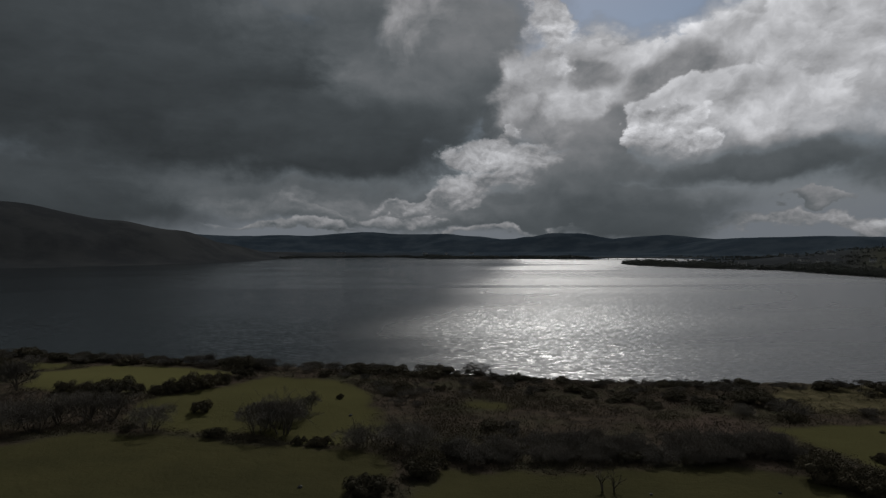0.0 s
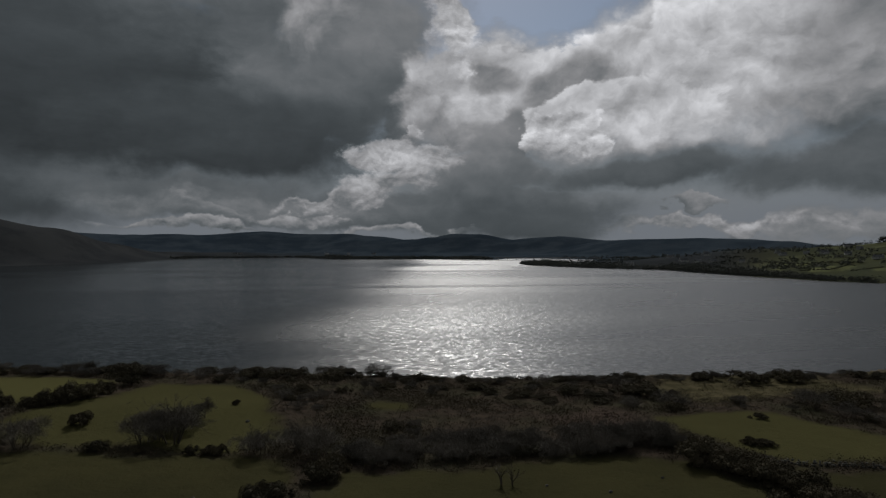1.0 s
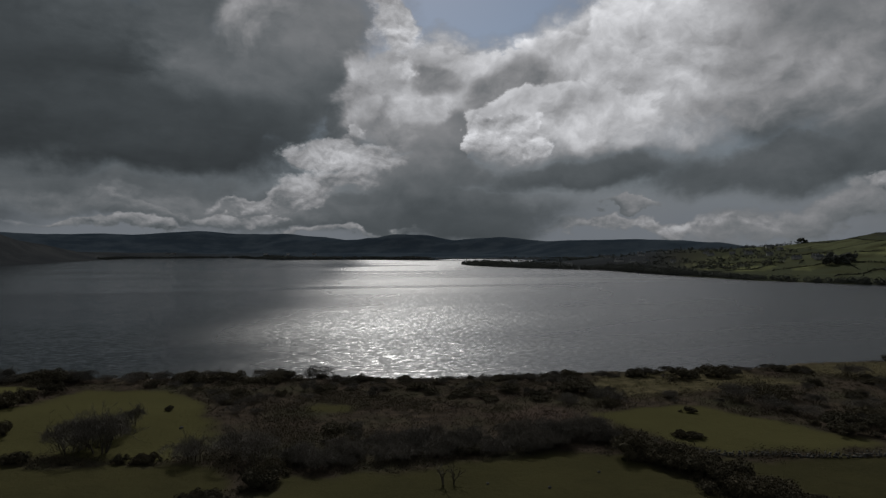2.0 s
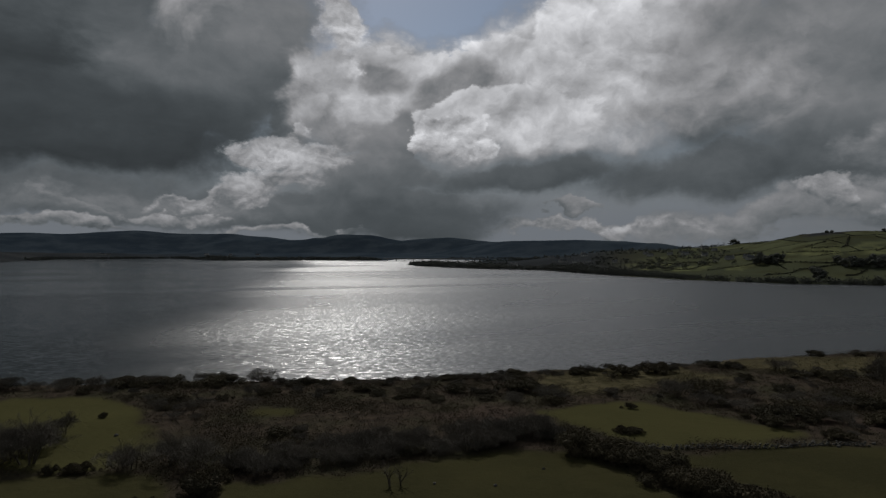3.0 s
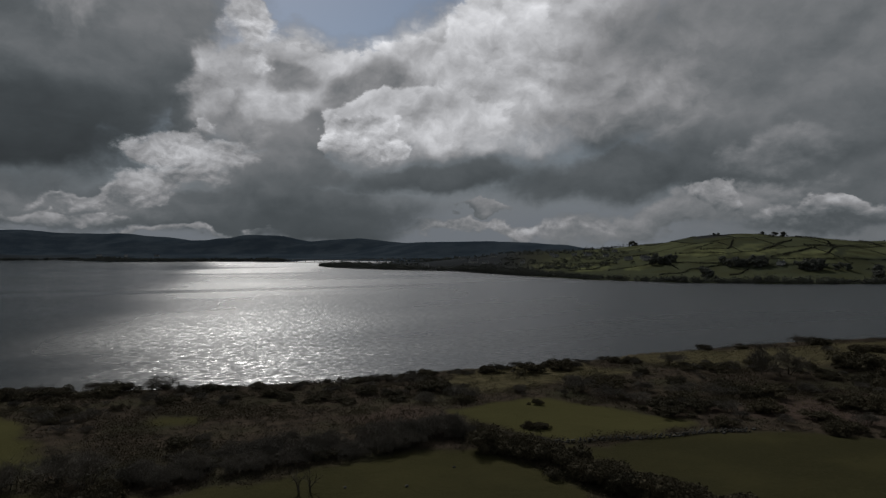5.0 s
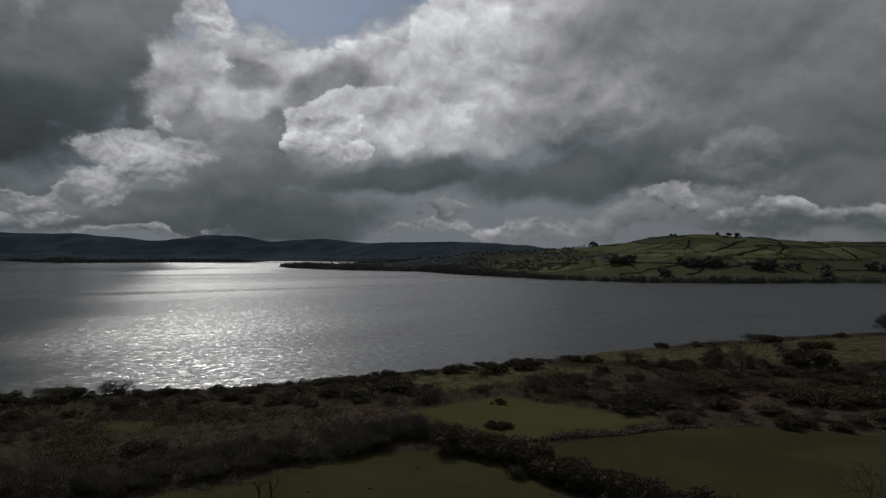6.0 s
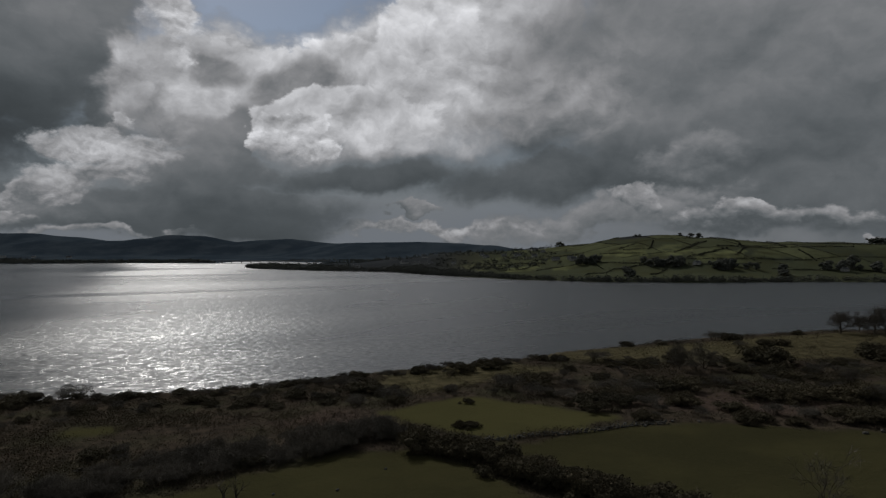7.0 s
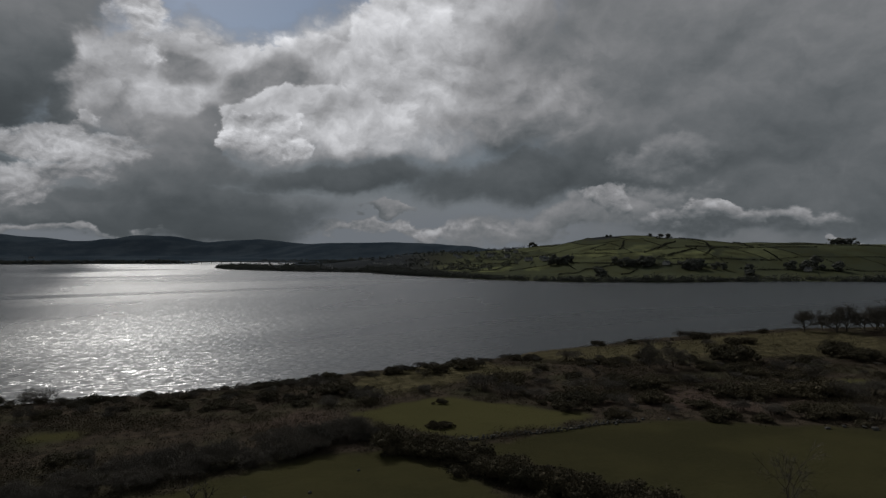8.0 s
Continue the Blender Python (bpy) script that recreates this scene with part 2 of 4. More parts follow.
def crest_height(line, half, x, y):
    best, out = np.full(x.shape, 1e18), np.zeros(x.shape)
    for (ax, ay, ah), (bx, by, bh) in zip(line, line[1:]):
        ux, uy = bx - ax, by - ay
        t = np.clip(((x - ax) * ux + (y - ay) * uy) / (ux * ux + uy * uy), 0, 1)
        d = np.hypot(x - ax - t * ux, y - ay - t * uy)
        s = t * t * (3 - 2 * t)
        h = (ah + (bh - ah) * s) * (1 - smooth(0, 1, d / half) ** 0.85)
        out = np.where(d < best, h, out)
        best = np.minimum(best, d)
    return out


def ground_z(x, y):
    x, y = np.atleast_1d(np.asarray(x, float)), np.atleast_1d(np.asarray(y, float))
    far = smooth(500, 1200, np.hypot(x, y))
    d = edge_distance(LAKE, x, y) + 2.0 * grain(x / 23, y / 23, 3) * (1 + 3 * far) + 0.7 * grain(x / 6, y / 6, 4)
    bank = 0.9 * smooth(0, 7, d) + 3.6 * smooth(0, 150, d) + 6 * smooth(150, 700, d)
    land = bank + np.clip(d, 0, 1) * (0.35 * grain(x / 31, y / 31, 5) + 0.12 * grain(x / 9, y / 9, 6) + far * 3 * smooth(20, 300, d) * grain(x / 160, y / 160, 7))
    for mx, my, sx, sy, h in MOUNDS:
        land = land + smooth(0, 25, d) * h * np.exp(-((x - mx) / sx) ** 2 - ((y - my) / sy) ** 2)
    hills = np.zeros(x.shape)
    for line, half in CRESTS:
        hills = np.maximum(hills, crest_height(line, half, x, y))
    rough = hills * (0.035 * grain(x / 210, y / 210, 8) + 0.012 * grain(x / 60, y / 60, 9))
    land = np.maximum(land, (hills + rough) * smooth(0, 220, d))
    return np.where(d > 0, land, np.maximum(d * 0.12, -4))
# ---- end of land form ----

# ---- land cover ----
PASTURE = {
    "mound": [(-95, 140), (-114, 172), (-101, 189), (-75, 181), (-58, 173), (-63, 142), (-72, 140), (-86, 138)],
    "middle": [(-66, 130), (-53, 150), (-47, 168), (-27, 163), (-19, 150), (-13, 123), (-12, 113), (-17, 103), (-34, 109), (-49, 112), (-61, 120)],
    "front": [(-180, 60), (-110, 98), (-73, 102), (-65, 111), (-54, 110), (-37, 105), (-17, 101), (-9, 98), (-7, 90), (-11, 78), (-15, 40), (-160, 20)],
    "paddock": [(-8, 60), (-4, 80), (0, 91), (9, 90), (26, 90), (39, 91), (51, 86), (54, 75), (55, 67), (56, 58), (59, 30), (0, 30)],
    "croft": [(58, 111), (71, 115), (85, 114), (90, 101), (99, 83), (85, 81), (69, 83), (63, 91), (58, 103)],
    "meadow": [(66, 80), (86, 79), (104, 73), (122, 55), (132, 43), (170, 10), (90, 0), (70, 40), (68, 52), (66, 66), (64, 77)],
    "patch": [(175, 70), (183, 64), (172, 59), (164, 66)],
    "strip": [(-150, 200), (-114, 188), (-109, 178), (-127, 177), (-160, 180)],
    "glade": [(3, 136), (8, 137), (15, 134), (13, 129), (6, 131)],
}
STRAW = [
    [(71, 141), (85, 156), (99, 159), (126, 158), (127, 125), (109, 133), (77, 124)],
    [(140, 158), (172, 156), (189, 146), (245, 135), (280, 120), (269, 88), (235, 77), (171, 111), (144, 132)],
]
# hillside fields lying in sun (tone, outline): the sunlight is painted as brighter grass
SUN_PATCHES = [
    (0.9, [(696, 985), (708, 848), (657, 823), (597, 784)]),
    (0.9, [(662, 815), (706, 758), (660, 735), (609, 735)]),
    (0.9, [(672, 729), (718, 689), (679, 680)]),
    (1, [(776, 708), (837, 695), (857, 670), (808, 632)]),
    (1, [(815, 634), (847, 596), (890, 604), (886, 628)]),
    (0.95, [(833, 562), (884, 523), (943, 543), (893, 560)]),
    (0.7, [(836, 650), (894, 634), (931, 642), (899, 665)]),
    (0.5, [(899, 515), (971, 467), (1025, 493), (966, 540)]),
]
HEATHER = [[(39, 118), (53, 123), (56, 110), (53, 97), (46, 97), (39, 108)], [(105, 90), (150, 84), (150, 60), (125, 62)]]


def cover(outlines, x, y, soft=1.5):
    out = np.zeros(np.shape(x))
    wob = 1.4 * grain(x / 5, y / 5, 11) + 0.7 * grain(x / 1.7, y / 1.7, 12)
    for poly in outlines:
        out = np.maximum(out, 1 - smooth(-soft, soft, edge_distance(poly, x, y) + wob))
    return out


# ---- materials ----
def material(name, build, rough=0.9, spec=0.3):
    mat = bpy.data.materials.new(name)
    mat.use_nodes = True
    n = Nodes(mat.node_tree)
    shader = mat.node_tree.nodes["Principled BSDF"]
    shader.inputs["Roughness"].default_value = rough
    shader.inputs["Specular IOR Level"].default_value = spec
    build(n, shader, lambda socket, key: mat.node_tree.links.new(socket, shader.inputs[key]))
    return mat


def place(n):
    return n.add("ShaderNodeNewGeometry").outputs["Position"]


def bumped(n, wire, height, strength, distance):
    wire(n.add("ShaderNodeBump", {"Height": height, "Strength": strength, "Distance": distance}).outputs[0], "Normal")


def ground_look(n, shader, wire):
    p = place(n)
    def mask(k):
        node = n.add("ShaderNodeAttribute")
        node.attribute_name = k
        return node.outputs["Fac"]
    coarse, fine, mid = n.noise(p, 0.06, 6.0), n.noise(p, 1.6, 6.0, 0.7), n.noise(p, 0.35, 5.0, 0.65)
    heath = n.mix(n.ramp(mid, 0.35, 0.65), rgb(0.024, 0.020, 0.016), rgb(0.052, 0.041, 0.031))
    heath = n.mix(n.ramp(coarse, 0.45, 0.7), heath, rgb(0.036, 0.035, 0.022))
    # near grass darker than the far fields: cloud shade put into its colour
    grass = n.mix(n.ramp(coarse, 0.35, 0.65), rgb(0.027, 0.026, 0.013), rgb(0.036, 0.034, 0.016))
    grass = n.mix(n.m("MULTIPLY", n.ramp(fine, 0.45, 0.75), 0.5), grass, rgb(0.042, 0.038, 0.021))
    grass = n.mix(mask("tone"), grass, rgb(0.074, 0.071, 0.029))
    straw = n.mix(n.ramp(mid, 0.4, 0.65), rgb(0.042, 0.038, 0.021), rgb(0.082, 0.071, 0.042))
    heather = n.mix(n.ramp(fine, 0.4, 0.6), rgb(0.028, 0.021, 0.017), rgb(0.070, 0.052, 0.043))
    # dark heather, darkened further for the cloud shade on the western mountain
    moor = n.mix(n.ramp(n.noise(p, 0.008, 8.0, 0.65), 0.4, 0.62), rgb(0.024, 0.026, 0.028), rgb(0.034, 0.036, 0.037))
    # air haze over the far hills, painted as a bluer, paler moor
    moor = n.mix(mask("far_haze"), moor, n.mix(n.ramp(n.noise(p, 0.006, 8.0, 0.65), 0.4, 0.62), rgb(0.022, 0.031, 0.041), rgb(0.036, 0.047, 0.058)))
    tone = mask("tone")
    # the bright end of the field colour stands for sunlit grass
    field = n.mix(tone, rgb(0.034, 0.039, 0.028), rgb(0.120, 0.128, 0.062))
    field = n.mix(n.ramp(n.noise(p, 0.03, 6.0), 0.4, 0.7), field, rgb(0.044, 0.046, 0.025))
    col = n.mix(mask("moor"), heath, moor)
    col = n.mix(mask("field"), col, field)
    col = n.mix(mask("straw"), col, straw)
    col = n.mix(mask("heather"), col, heather)
    col = n.mix(mask("pasture"), col, grass)
    col = n.mix(n.m("MULTIPLY", mask("shingle"), 0.7), col, n.mix(fine, rgb(0.05, 0.045, 0.035), rgb(0.16, 0.14, 0.11)))
    wire(col, "Base Color")
    bumped(n, wire, n.m("ADD", fine, n.m("MULTIPLY", mid, 2.0)), 0.6, 0.25)


def water_look(n, shader, wire):
    p = place(n)
    long_ = n.v("MULTIPLY", p, (0.55, 1.0, 1.0))
    gust = n.noise(n.v("MULTIPLY", p, (0.0016, 0.0042, 0.0)), 1.0, 3.0, 0.5, 0.8)
    # shelter: cloud shade on the western lake, imitated by smoother, flatter water
    axes = n.add("ShaderNodeSeparateXYZ", [p])
    east = n.m("MULTIPLY_ADD", axes.outputs[1], -0.16, axes.outputs[0])
    shelter = n.ramp(n.m("MULTIPLY_ADD", gust, 160.0, east), -50.0, 75.0, 0.0, 1.0)
    gust_and_shade = n.m("MULTIPLY", n.ramp(gust, 0.38, 0.62, 0.75, 1.25), n.ramp(shelter, 0.0, 1.0, 0.40, 1.03))
    shader.inputs["Base Color"].default_value = rgb(0.008, 0.011, 0.013)
    wire(n.m("MULTIPLY", n.ramp(gust, 0.36, 0.64, 0.225, 0.305), n.ramp(shelter, 0.0, 1.0, 0.5, 1.07)), "Roughness")
    # ripples: slopes of the surface, long ones and short ones
    half = (0.5, 0.5, 0.5)
    swell = n.v("SUBTRACT", n.noise(long_, 0.75, 2.0, 0.6, 0.3, True), half)
    chop = n.v("SUBTRACT", n.noise(long_, 3.6, 3.0, 0.7, 0.3, True), half)
    roll = n.v("SUBTRACT", n.noise(n.v("MULTIPLY", p, (0.8, 1.0, 1.0)), 0.5, 2.0, 0.6, 0.3, True), half)
    slope = n.v("ADD", n.v("MULTIPLY", swell, (0.5, 0.6, 0.0)), n.v("MULTIPLY", chop, (0.85, 0.85, 0.0)))
    slope = n.v("ADD", slope, n.v("MULTIPLY", roll, (0.05, 0.07, 0.0)))
    slope = n.v("MULTIPLY", slope, n.add("ShaderNodeCombineXYZ", [gust_and_shade, gust_and_shade, 0.0]).outputs[0])
    wire(n.v("NORMALIZE", n.v("ADD", slope, (0.0, 0.0, 1.0))), "Normal")
    shader.inputs["IOR"].default_value = 1.33


GROUND = material("ground", ground_look, 1.0, 0.0)
WATER = material("water", water_look, 0.25, 0.5)


def plant(name, dark, light, rough=0.85):
    def build(n, shader, wire):
        isl = n.add("ShaderNodeNewGeometry").outputs["Random Per Island"]
        own = n.add("ShaderNodeObjectInfo").outputs["Random"]
        blot = n.noise(place(n), 0.5, 4.0)
        f = n.m("ADD", n.m("MULTIPLY", isl, 0.28), n.m("MULTIPLY", n.m("ADD", blot, own), 0.36))
        wire(n.mix(n.ramp(f, 0.15, 0.9), dark, light), "Base Color")
    return material(name, build, rough, 0.03)


GORSE = plant("gorse", rgb(0.038, 0.035, 0.024), rgb(0.078, 0.066, 0.042))
TWIG = plant("bare_twig", rgb(0.068, 0.063, 0.054), rgb(0.130, 0.117, 0.098))
BARK = plant("bark", rgb(0.05, 0.043, 0.034), rgb(0.10, 0.088, 0.07))
BRACKEN = plant("bracken", rgb(0.042, 0.033, 0.026), rgb(0.098, 0.074, 0.055))
# evergreens across the lake, greyed and lightened: air haze put into the colour
LEAF = plant("evergreen", rgb(0.066, 0.071, 0.064), rgb(0.110, 0.112, 0.096))
STONE = plant("field_stone", rgb(0.03, 0.03, 0.027), rgb(0.12, 0.117, 0.107))


# ---- ground and lake ----
def mesh_of(name, verts, faces, mat):
    me = bpy.data.meshes.new(name)
    me.from_pydata([tuple(v) for v in verts], [], [tuple(f) for f in faces])
    me.materials.append(mat)
    return me


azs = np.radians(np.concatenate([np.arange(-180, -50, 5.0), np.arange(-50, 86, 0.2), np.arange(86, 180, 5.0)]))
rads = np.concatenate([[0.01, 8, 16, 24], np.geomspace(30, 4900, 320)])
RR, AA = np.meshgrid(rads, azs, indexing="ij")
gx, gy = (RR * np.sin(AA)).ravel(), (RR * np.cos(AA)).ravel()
gz = ground_z(gx, gy)
nr, na = RR.shape
i, j = np.meshgrid(np.arange(nr - 1), np.arange(na), indexing="ij")
k = (j + 1) % na
quads = np.stack([i * na + j, i * na + k, (i + 1) * na + k, (i + 1) * na + j], -1).reshape(-1, 4)[:, ::-1]
me = bpy.data.meshes.new("ground")
me.vertices.add(len(gx))
me.vertices.foreach_set("co", np.stack([gx, gy, gz], 1).ravel())
me.loops.add(quads.size)
me.loops.foreach_set("vertex_index", quads.ravel())
me.polygons.add(len(quads))
me.polygons.foreach_set("loop_start", np.arange(0, quads.size, 4))
me.update(calc_edges=True)
me.polygons.foreach_set("use_smooth", np.ones(len(quads), bool))
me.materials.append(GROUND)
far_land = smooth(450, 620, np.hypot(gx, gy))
# fields of the sunny hillside across the lake: cells of a skewed grid, each with its own tone
hill_u, hill_v = (gx * 0.45 + gy * 0.89), (gx * 0.89 - gy * 0.45)
FIELD_U, FIELD_V = 105.0, 70.0
cell_u = np.floor((hill_u + 14 * grain(hill_v / 120, hill_u / 300, 21)) / FIELD_U)
cell_v = np.floor((hill_v + 10 * grain(hill_u / 110, hill_v / 300, 22)) / FIELD_V + 0.37 * cell_u)
tone = 0.5 + 0.5 * grain(cell_u * 7.31 + 0.5, cell_v * 5.17 + 0.5, 23)
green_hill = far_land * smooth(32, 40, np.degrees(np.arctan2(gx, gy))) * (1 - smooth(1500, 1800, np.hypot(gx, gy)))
# the mound's high value paints a patch of sun on its grass
near_tone = np.zeros(len(gx))
for key, value in (("mound", 0.75), ("strip", 0.5), ("middle", 0.4), ("croft", 0.4), ("front", 0.06), ("paddock", 0.06), ("patch", 0.9), ("glade", 0.2)):
    near_tone = np.maximum(near_tone, value * cover([PASTURE[key]], gx, gy, 3))
# hillside tone grows with height: sun on the upper fields put into colour
tone = np.where(np.hypot(gx, gy) < 450, near_tone, 0.06 + 0.42 * smooth(0.2, 0.8, tone) ** 1.5 * (0.4 + 0.6 * smooth(10, 28, gz)))
# raise the tone inside the outlines, painting sunlight onto these fields
for value, outline in SUN_PATCHES:
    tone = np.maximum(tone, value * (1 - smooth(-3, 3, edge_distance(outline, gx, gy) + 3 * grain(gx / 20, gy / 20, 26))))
bracken_top = np.exp(-((gx - 975) / 60) ** 2 - ((gy - 775) / 45) ** 2)
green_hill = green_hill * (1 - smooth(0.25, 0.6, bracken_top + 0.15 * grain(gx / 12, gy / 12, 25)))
near_water = edge_distance(LAKE, gx, gy) + 2.0 * grain(gx / 23, gy / 23, 3)
masks = {"shingle": (1 - smooth(1.0, 4.0, near_water)) * (1 - far_land), "pasture": cover(PASTURE.values(), gx, gy), "straw": cover(STRAW, gx, gy, 4), "heather": cover(HEATHER, gx, gy, 5),
         "moor": far_land * (1 - green_hill), "far_haze": np.maximum(smooth(-700, 300, gx) * smooth(1200, 2000, np.hypot(gx, gy)), smooth(2500, 3400, np.hypot(gx, gy))), "field": green_hill, "tone": tone}
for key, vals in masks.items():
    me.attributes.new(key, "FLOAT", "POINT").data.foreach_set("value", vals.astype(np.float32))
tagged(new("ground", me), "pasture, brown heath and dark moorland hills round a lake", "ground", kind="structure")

bm = bmesh.new()
bmesh.ops.create_grid(bm, x_segments=40, y_segments=40, size=2600)
bmesh.ops.translate(bm, verts=bm.verts, vec=(300, 1500, 0))
me = bpy.data.meshes.new("water")
bm.to_mesh(me)
me.materials.append(WATER)
tagged(new("water", me), "wind-rippled grey lake water with a bright glitter path", "lake", kind="structure")

# ---- plants: builders ----
def part(name, me, parent, label=""):
    ob = new(name, me)
    ob.parent = parent
    return tagged(ob, label)


def soup(name, tris, mat, extra=None):
    """A mesh of loose triangles (n, 3, 3), with an optional (verts, faces) added."""
    tris = np.asarray(tris, np.float32)
    n = len(tris)
    verts, faces = tris.reshape(-1, 3), np.arange(3 * n).reshape(-1, 3)
    if extra is not None:
        faces = np.concatenate([faces, extra[1] + len(verts)])
        verts = np.concatenate([verts, extra[0]])
    me = bpy.data.meshes.new(name)
    me.vertices.add(len(verts))
    me.vertices.foreach_set("co", verts.astype(np.float32).ravel())
    me.loops.add(faces.size)
    me.loops.foreach_set("vertex_index", faces.ravel().astype(np.int32))
    me.polygons.add(len(faces))
    me.polygons.foreach_set("loop_start", np.arange(0, faces.size, 3, dtype=np.int32))
    me.update(calc_edges=True)
    me.materials.append(mat)
    return me


def unit(v):
    return v / np.maximum(np.linalg.norm(v, axis=-1, keepdims=True), 1e-9)


def ball(level=1):
    bm = bmesh.new()
    bmesh.ops.create_icosphere(bm, subdivisions=level, radius=1)
    bm.verts.ensure_lookup_table()
    v = np.array([x.co[:] for x in bm.verts])
    f = np.array([[x.index for x in y.verts] for y in bm.faces])
    bm.free()
    return v, f


BALL = ball(1)


def leafy(rng, lobes, count, leaf, flat=1.0, core=0.62):
    """Leaf clumps over a heap of lobes (x, y, z, radius), with a dark inner body."""
    c = np.array(lobes, float)
    pick = rng.choice(len(c), count, p=c[:, 3] ** 2 / (c[:, 3] ** 2).sum())
    d = unit(rng.normal(size=(count, 3)))
    d[:, 2] = np.abs(d[:, 2]) * 1.0 - 0.25 * (rng.random(count) < 0.4)
    r = c[pick, 3] * rng.uniform(0.72, 1.25, count)
    p = c[pick, :3] + unit(d) * r[:, None]
    p[:, 2] *= flat
    inside = np.zeros(count, bool)
    for k in range(len(c)):
        q = p / (1, 1, flat) - c[k, :3]
        inside |= (np.linalg.norm(q, axis=1) < 0.72 * c[k, 3]) & (pick != k)
    p = p[~inside]
    p[:, 2] = np.maximum(p[:, 2], 0.02)
    spread = rng.normal(size=(len(p), 3, 3)) * leaf * rng.uniform(0.5, 1.4, (len(p), 1, 1))
    tris = p[:, None] + spread
    bodies_v, bodies_f, n = [], [], 0
    for x, y, z, rad in c:
        v = BALL[0] * rad * core * rng.uniform(0.85, 1.1, (len(BALL[0]), 1)) + (x, y, z)
        v[:, 2] = np.maximum(v[:, 2] * flat, -0.1)
        bodies_v.append(v)
        bodies_f.append(BALL[1] + n)
        n += len(v)
    return tris, (np.concatenate(bodies_v), np.concatenate(bodies_f))


def rods(a, b, ra, rb):
    """Three-sided rods from a to b."""
    a, b = np.asarray(a, float), np.asarray(b, float)
    d = unit(b - a)
    s = unit(np.cross(d, np.where(np.abs(d[:, 2:]) > 0.9, [[1.0, 0, 0]], [[0, 0, 1.0]])))
    t = np.cross(d, s)
    tris = []
    ring = [(math.cos(x), math.sin(x)) for x in (0, 2.094, 4.189)]
    for k in range(3):
        (c0, s0), (c1, s1) = ring[k], ring[(k + 1) % 3]
        a0, a1 = a + (s * c0 + t * s0) * ra[:, None], a + (s * c1 + t * s1) * ra[:, None]
        b0, b1 = b + (s * c0 + t * s0) * rb[:, None], b + (s * c1 + t * s1) * rb[:, None]
        tris += [np.stack([a0, a1, b1], 1), np.stack([a0, b1, b0], 1)]
    return np.concatenate(tris)


def fork(rng, a, b, ra, count, angle, length, up):
    """Side shoots that leave the rods a-b along their outer part."""
    n = len(a)
    t = rng.uniform(0.35, 1.0, (n, count))
    t[:, 0] = 1.0
    base = a[:, None] + (b - a)[:, None] * t[..., None]
    d = unit(b - a)[:, None] + rng.normal(size=(n, count, 3)) * angle + (0, 0, up)
    lens = np.linalg.norm(b - a, axis=1)[:, None] * rng.uniform(0.6, 1.1, (n, count)) * length
    tip = base + unit(d) * lens[..., None]
    return base.reshape(-1, 3), tip.reshape(-1, 3), np.repeat(ra, count) * 0.55


def bare(rng, stems, spread, height, radius, levels, counts, twigs, twig_len, twig_w, flat_top=0.0, bole=0.40):
    """Leafless woody plant of about the given height: rods for stem and limbs, thin slips for twigs."""
    ang = rng.uniform(0, 2 * math.pi, stems)
    lean = rng.uniform(0.1, 1.0, stems) * spread
    a = np.stack([np.cos(ang) * 0.12 * spread, np.sin(ang) * 0.12 * spread, np.full(stems, -0.15)], 1) * (stems > 1) + (0, 0, -0.15 * (stems == 1))
    first = height * bole * rng.uniform(0.85, 1.15, stems)
    b = a + np.stack([np.cos(ang) * lean * first, np.sin(ang) * lean * first, first], 1)
    ra = np.full(stems, radius)
    wood = [rods(a, b, ra, ra * 0.75)]
    ends = [(a, b, ra)]
    for lv in range(levels):
        a, b, ra = fork(rng, a, b, ra, counts[lv], 0.55, 0.78, 0.22 - flat_top * lv * 0.2)
        b[:, 2] = np.maximum(b[:, 2], 0.15 * height)
        wood.append(rods(a, b, ra, ra * 0.6))
        ends.append((a, b, ra))
    a, b, _ = ends[-1]
    n = len(a)
    t = rng.uniform(0.1, 1.0, (n, twigs, 1))
    p = a[:, None] + (b - a)[:, None] * t
    d = unit(unit(b - a)[:, None] + rng.normal(size=(n, twigs, 3)) * 0.8 + (0, 0, 0.25))
    q = p + d * twig_len * rng.uniform(0.5, 1.3, (n, twigs, 1))
    side = unit(rng.normal(size=(n, twigs, 3))) * twig_w
    fine = np.stack([p - side, p + side, q], 2).reshape(-1, 3, 3)
    wood = np.concatenate(wood)
    grow = height / np.percentile(fine[..., 2], 97)
    return wood * grow, fine * grow


def gorse(seed, label):
    rng = np.random.default_rng(seed)
    k = rng.integers(16, 22)
    lobes = [(rng.normal() * 0.42, rng.normal() * 0.42, rng.uniform(0.1, 0.55), rng.uniform(0.16, 0.36)) for _ in range(k)]
    tris, body = leafy(rng, lobes, 8000, 0.025, 1.05)
    root = tagged(new("gorse_bush"), label, "bush", "bushes on the near shore")
    part("stem", soup("gorse_stem", rods([(0, 0, -0.1)], [(0.05, 0.02, 0.5)], np.array([0.06]), np.array([0.03])), BARK), root)
    part("crown", soup("gorse_crown", tris, GORSE, body), root)
    return root


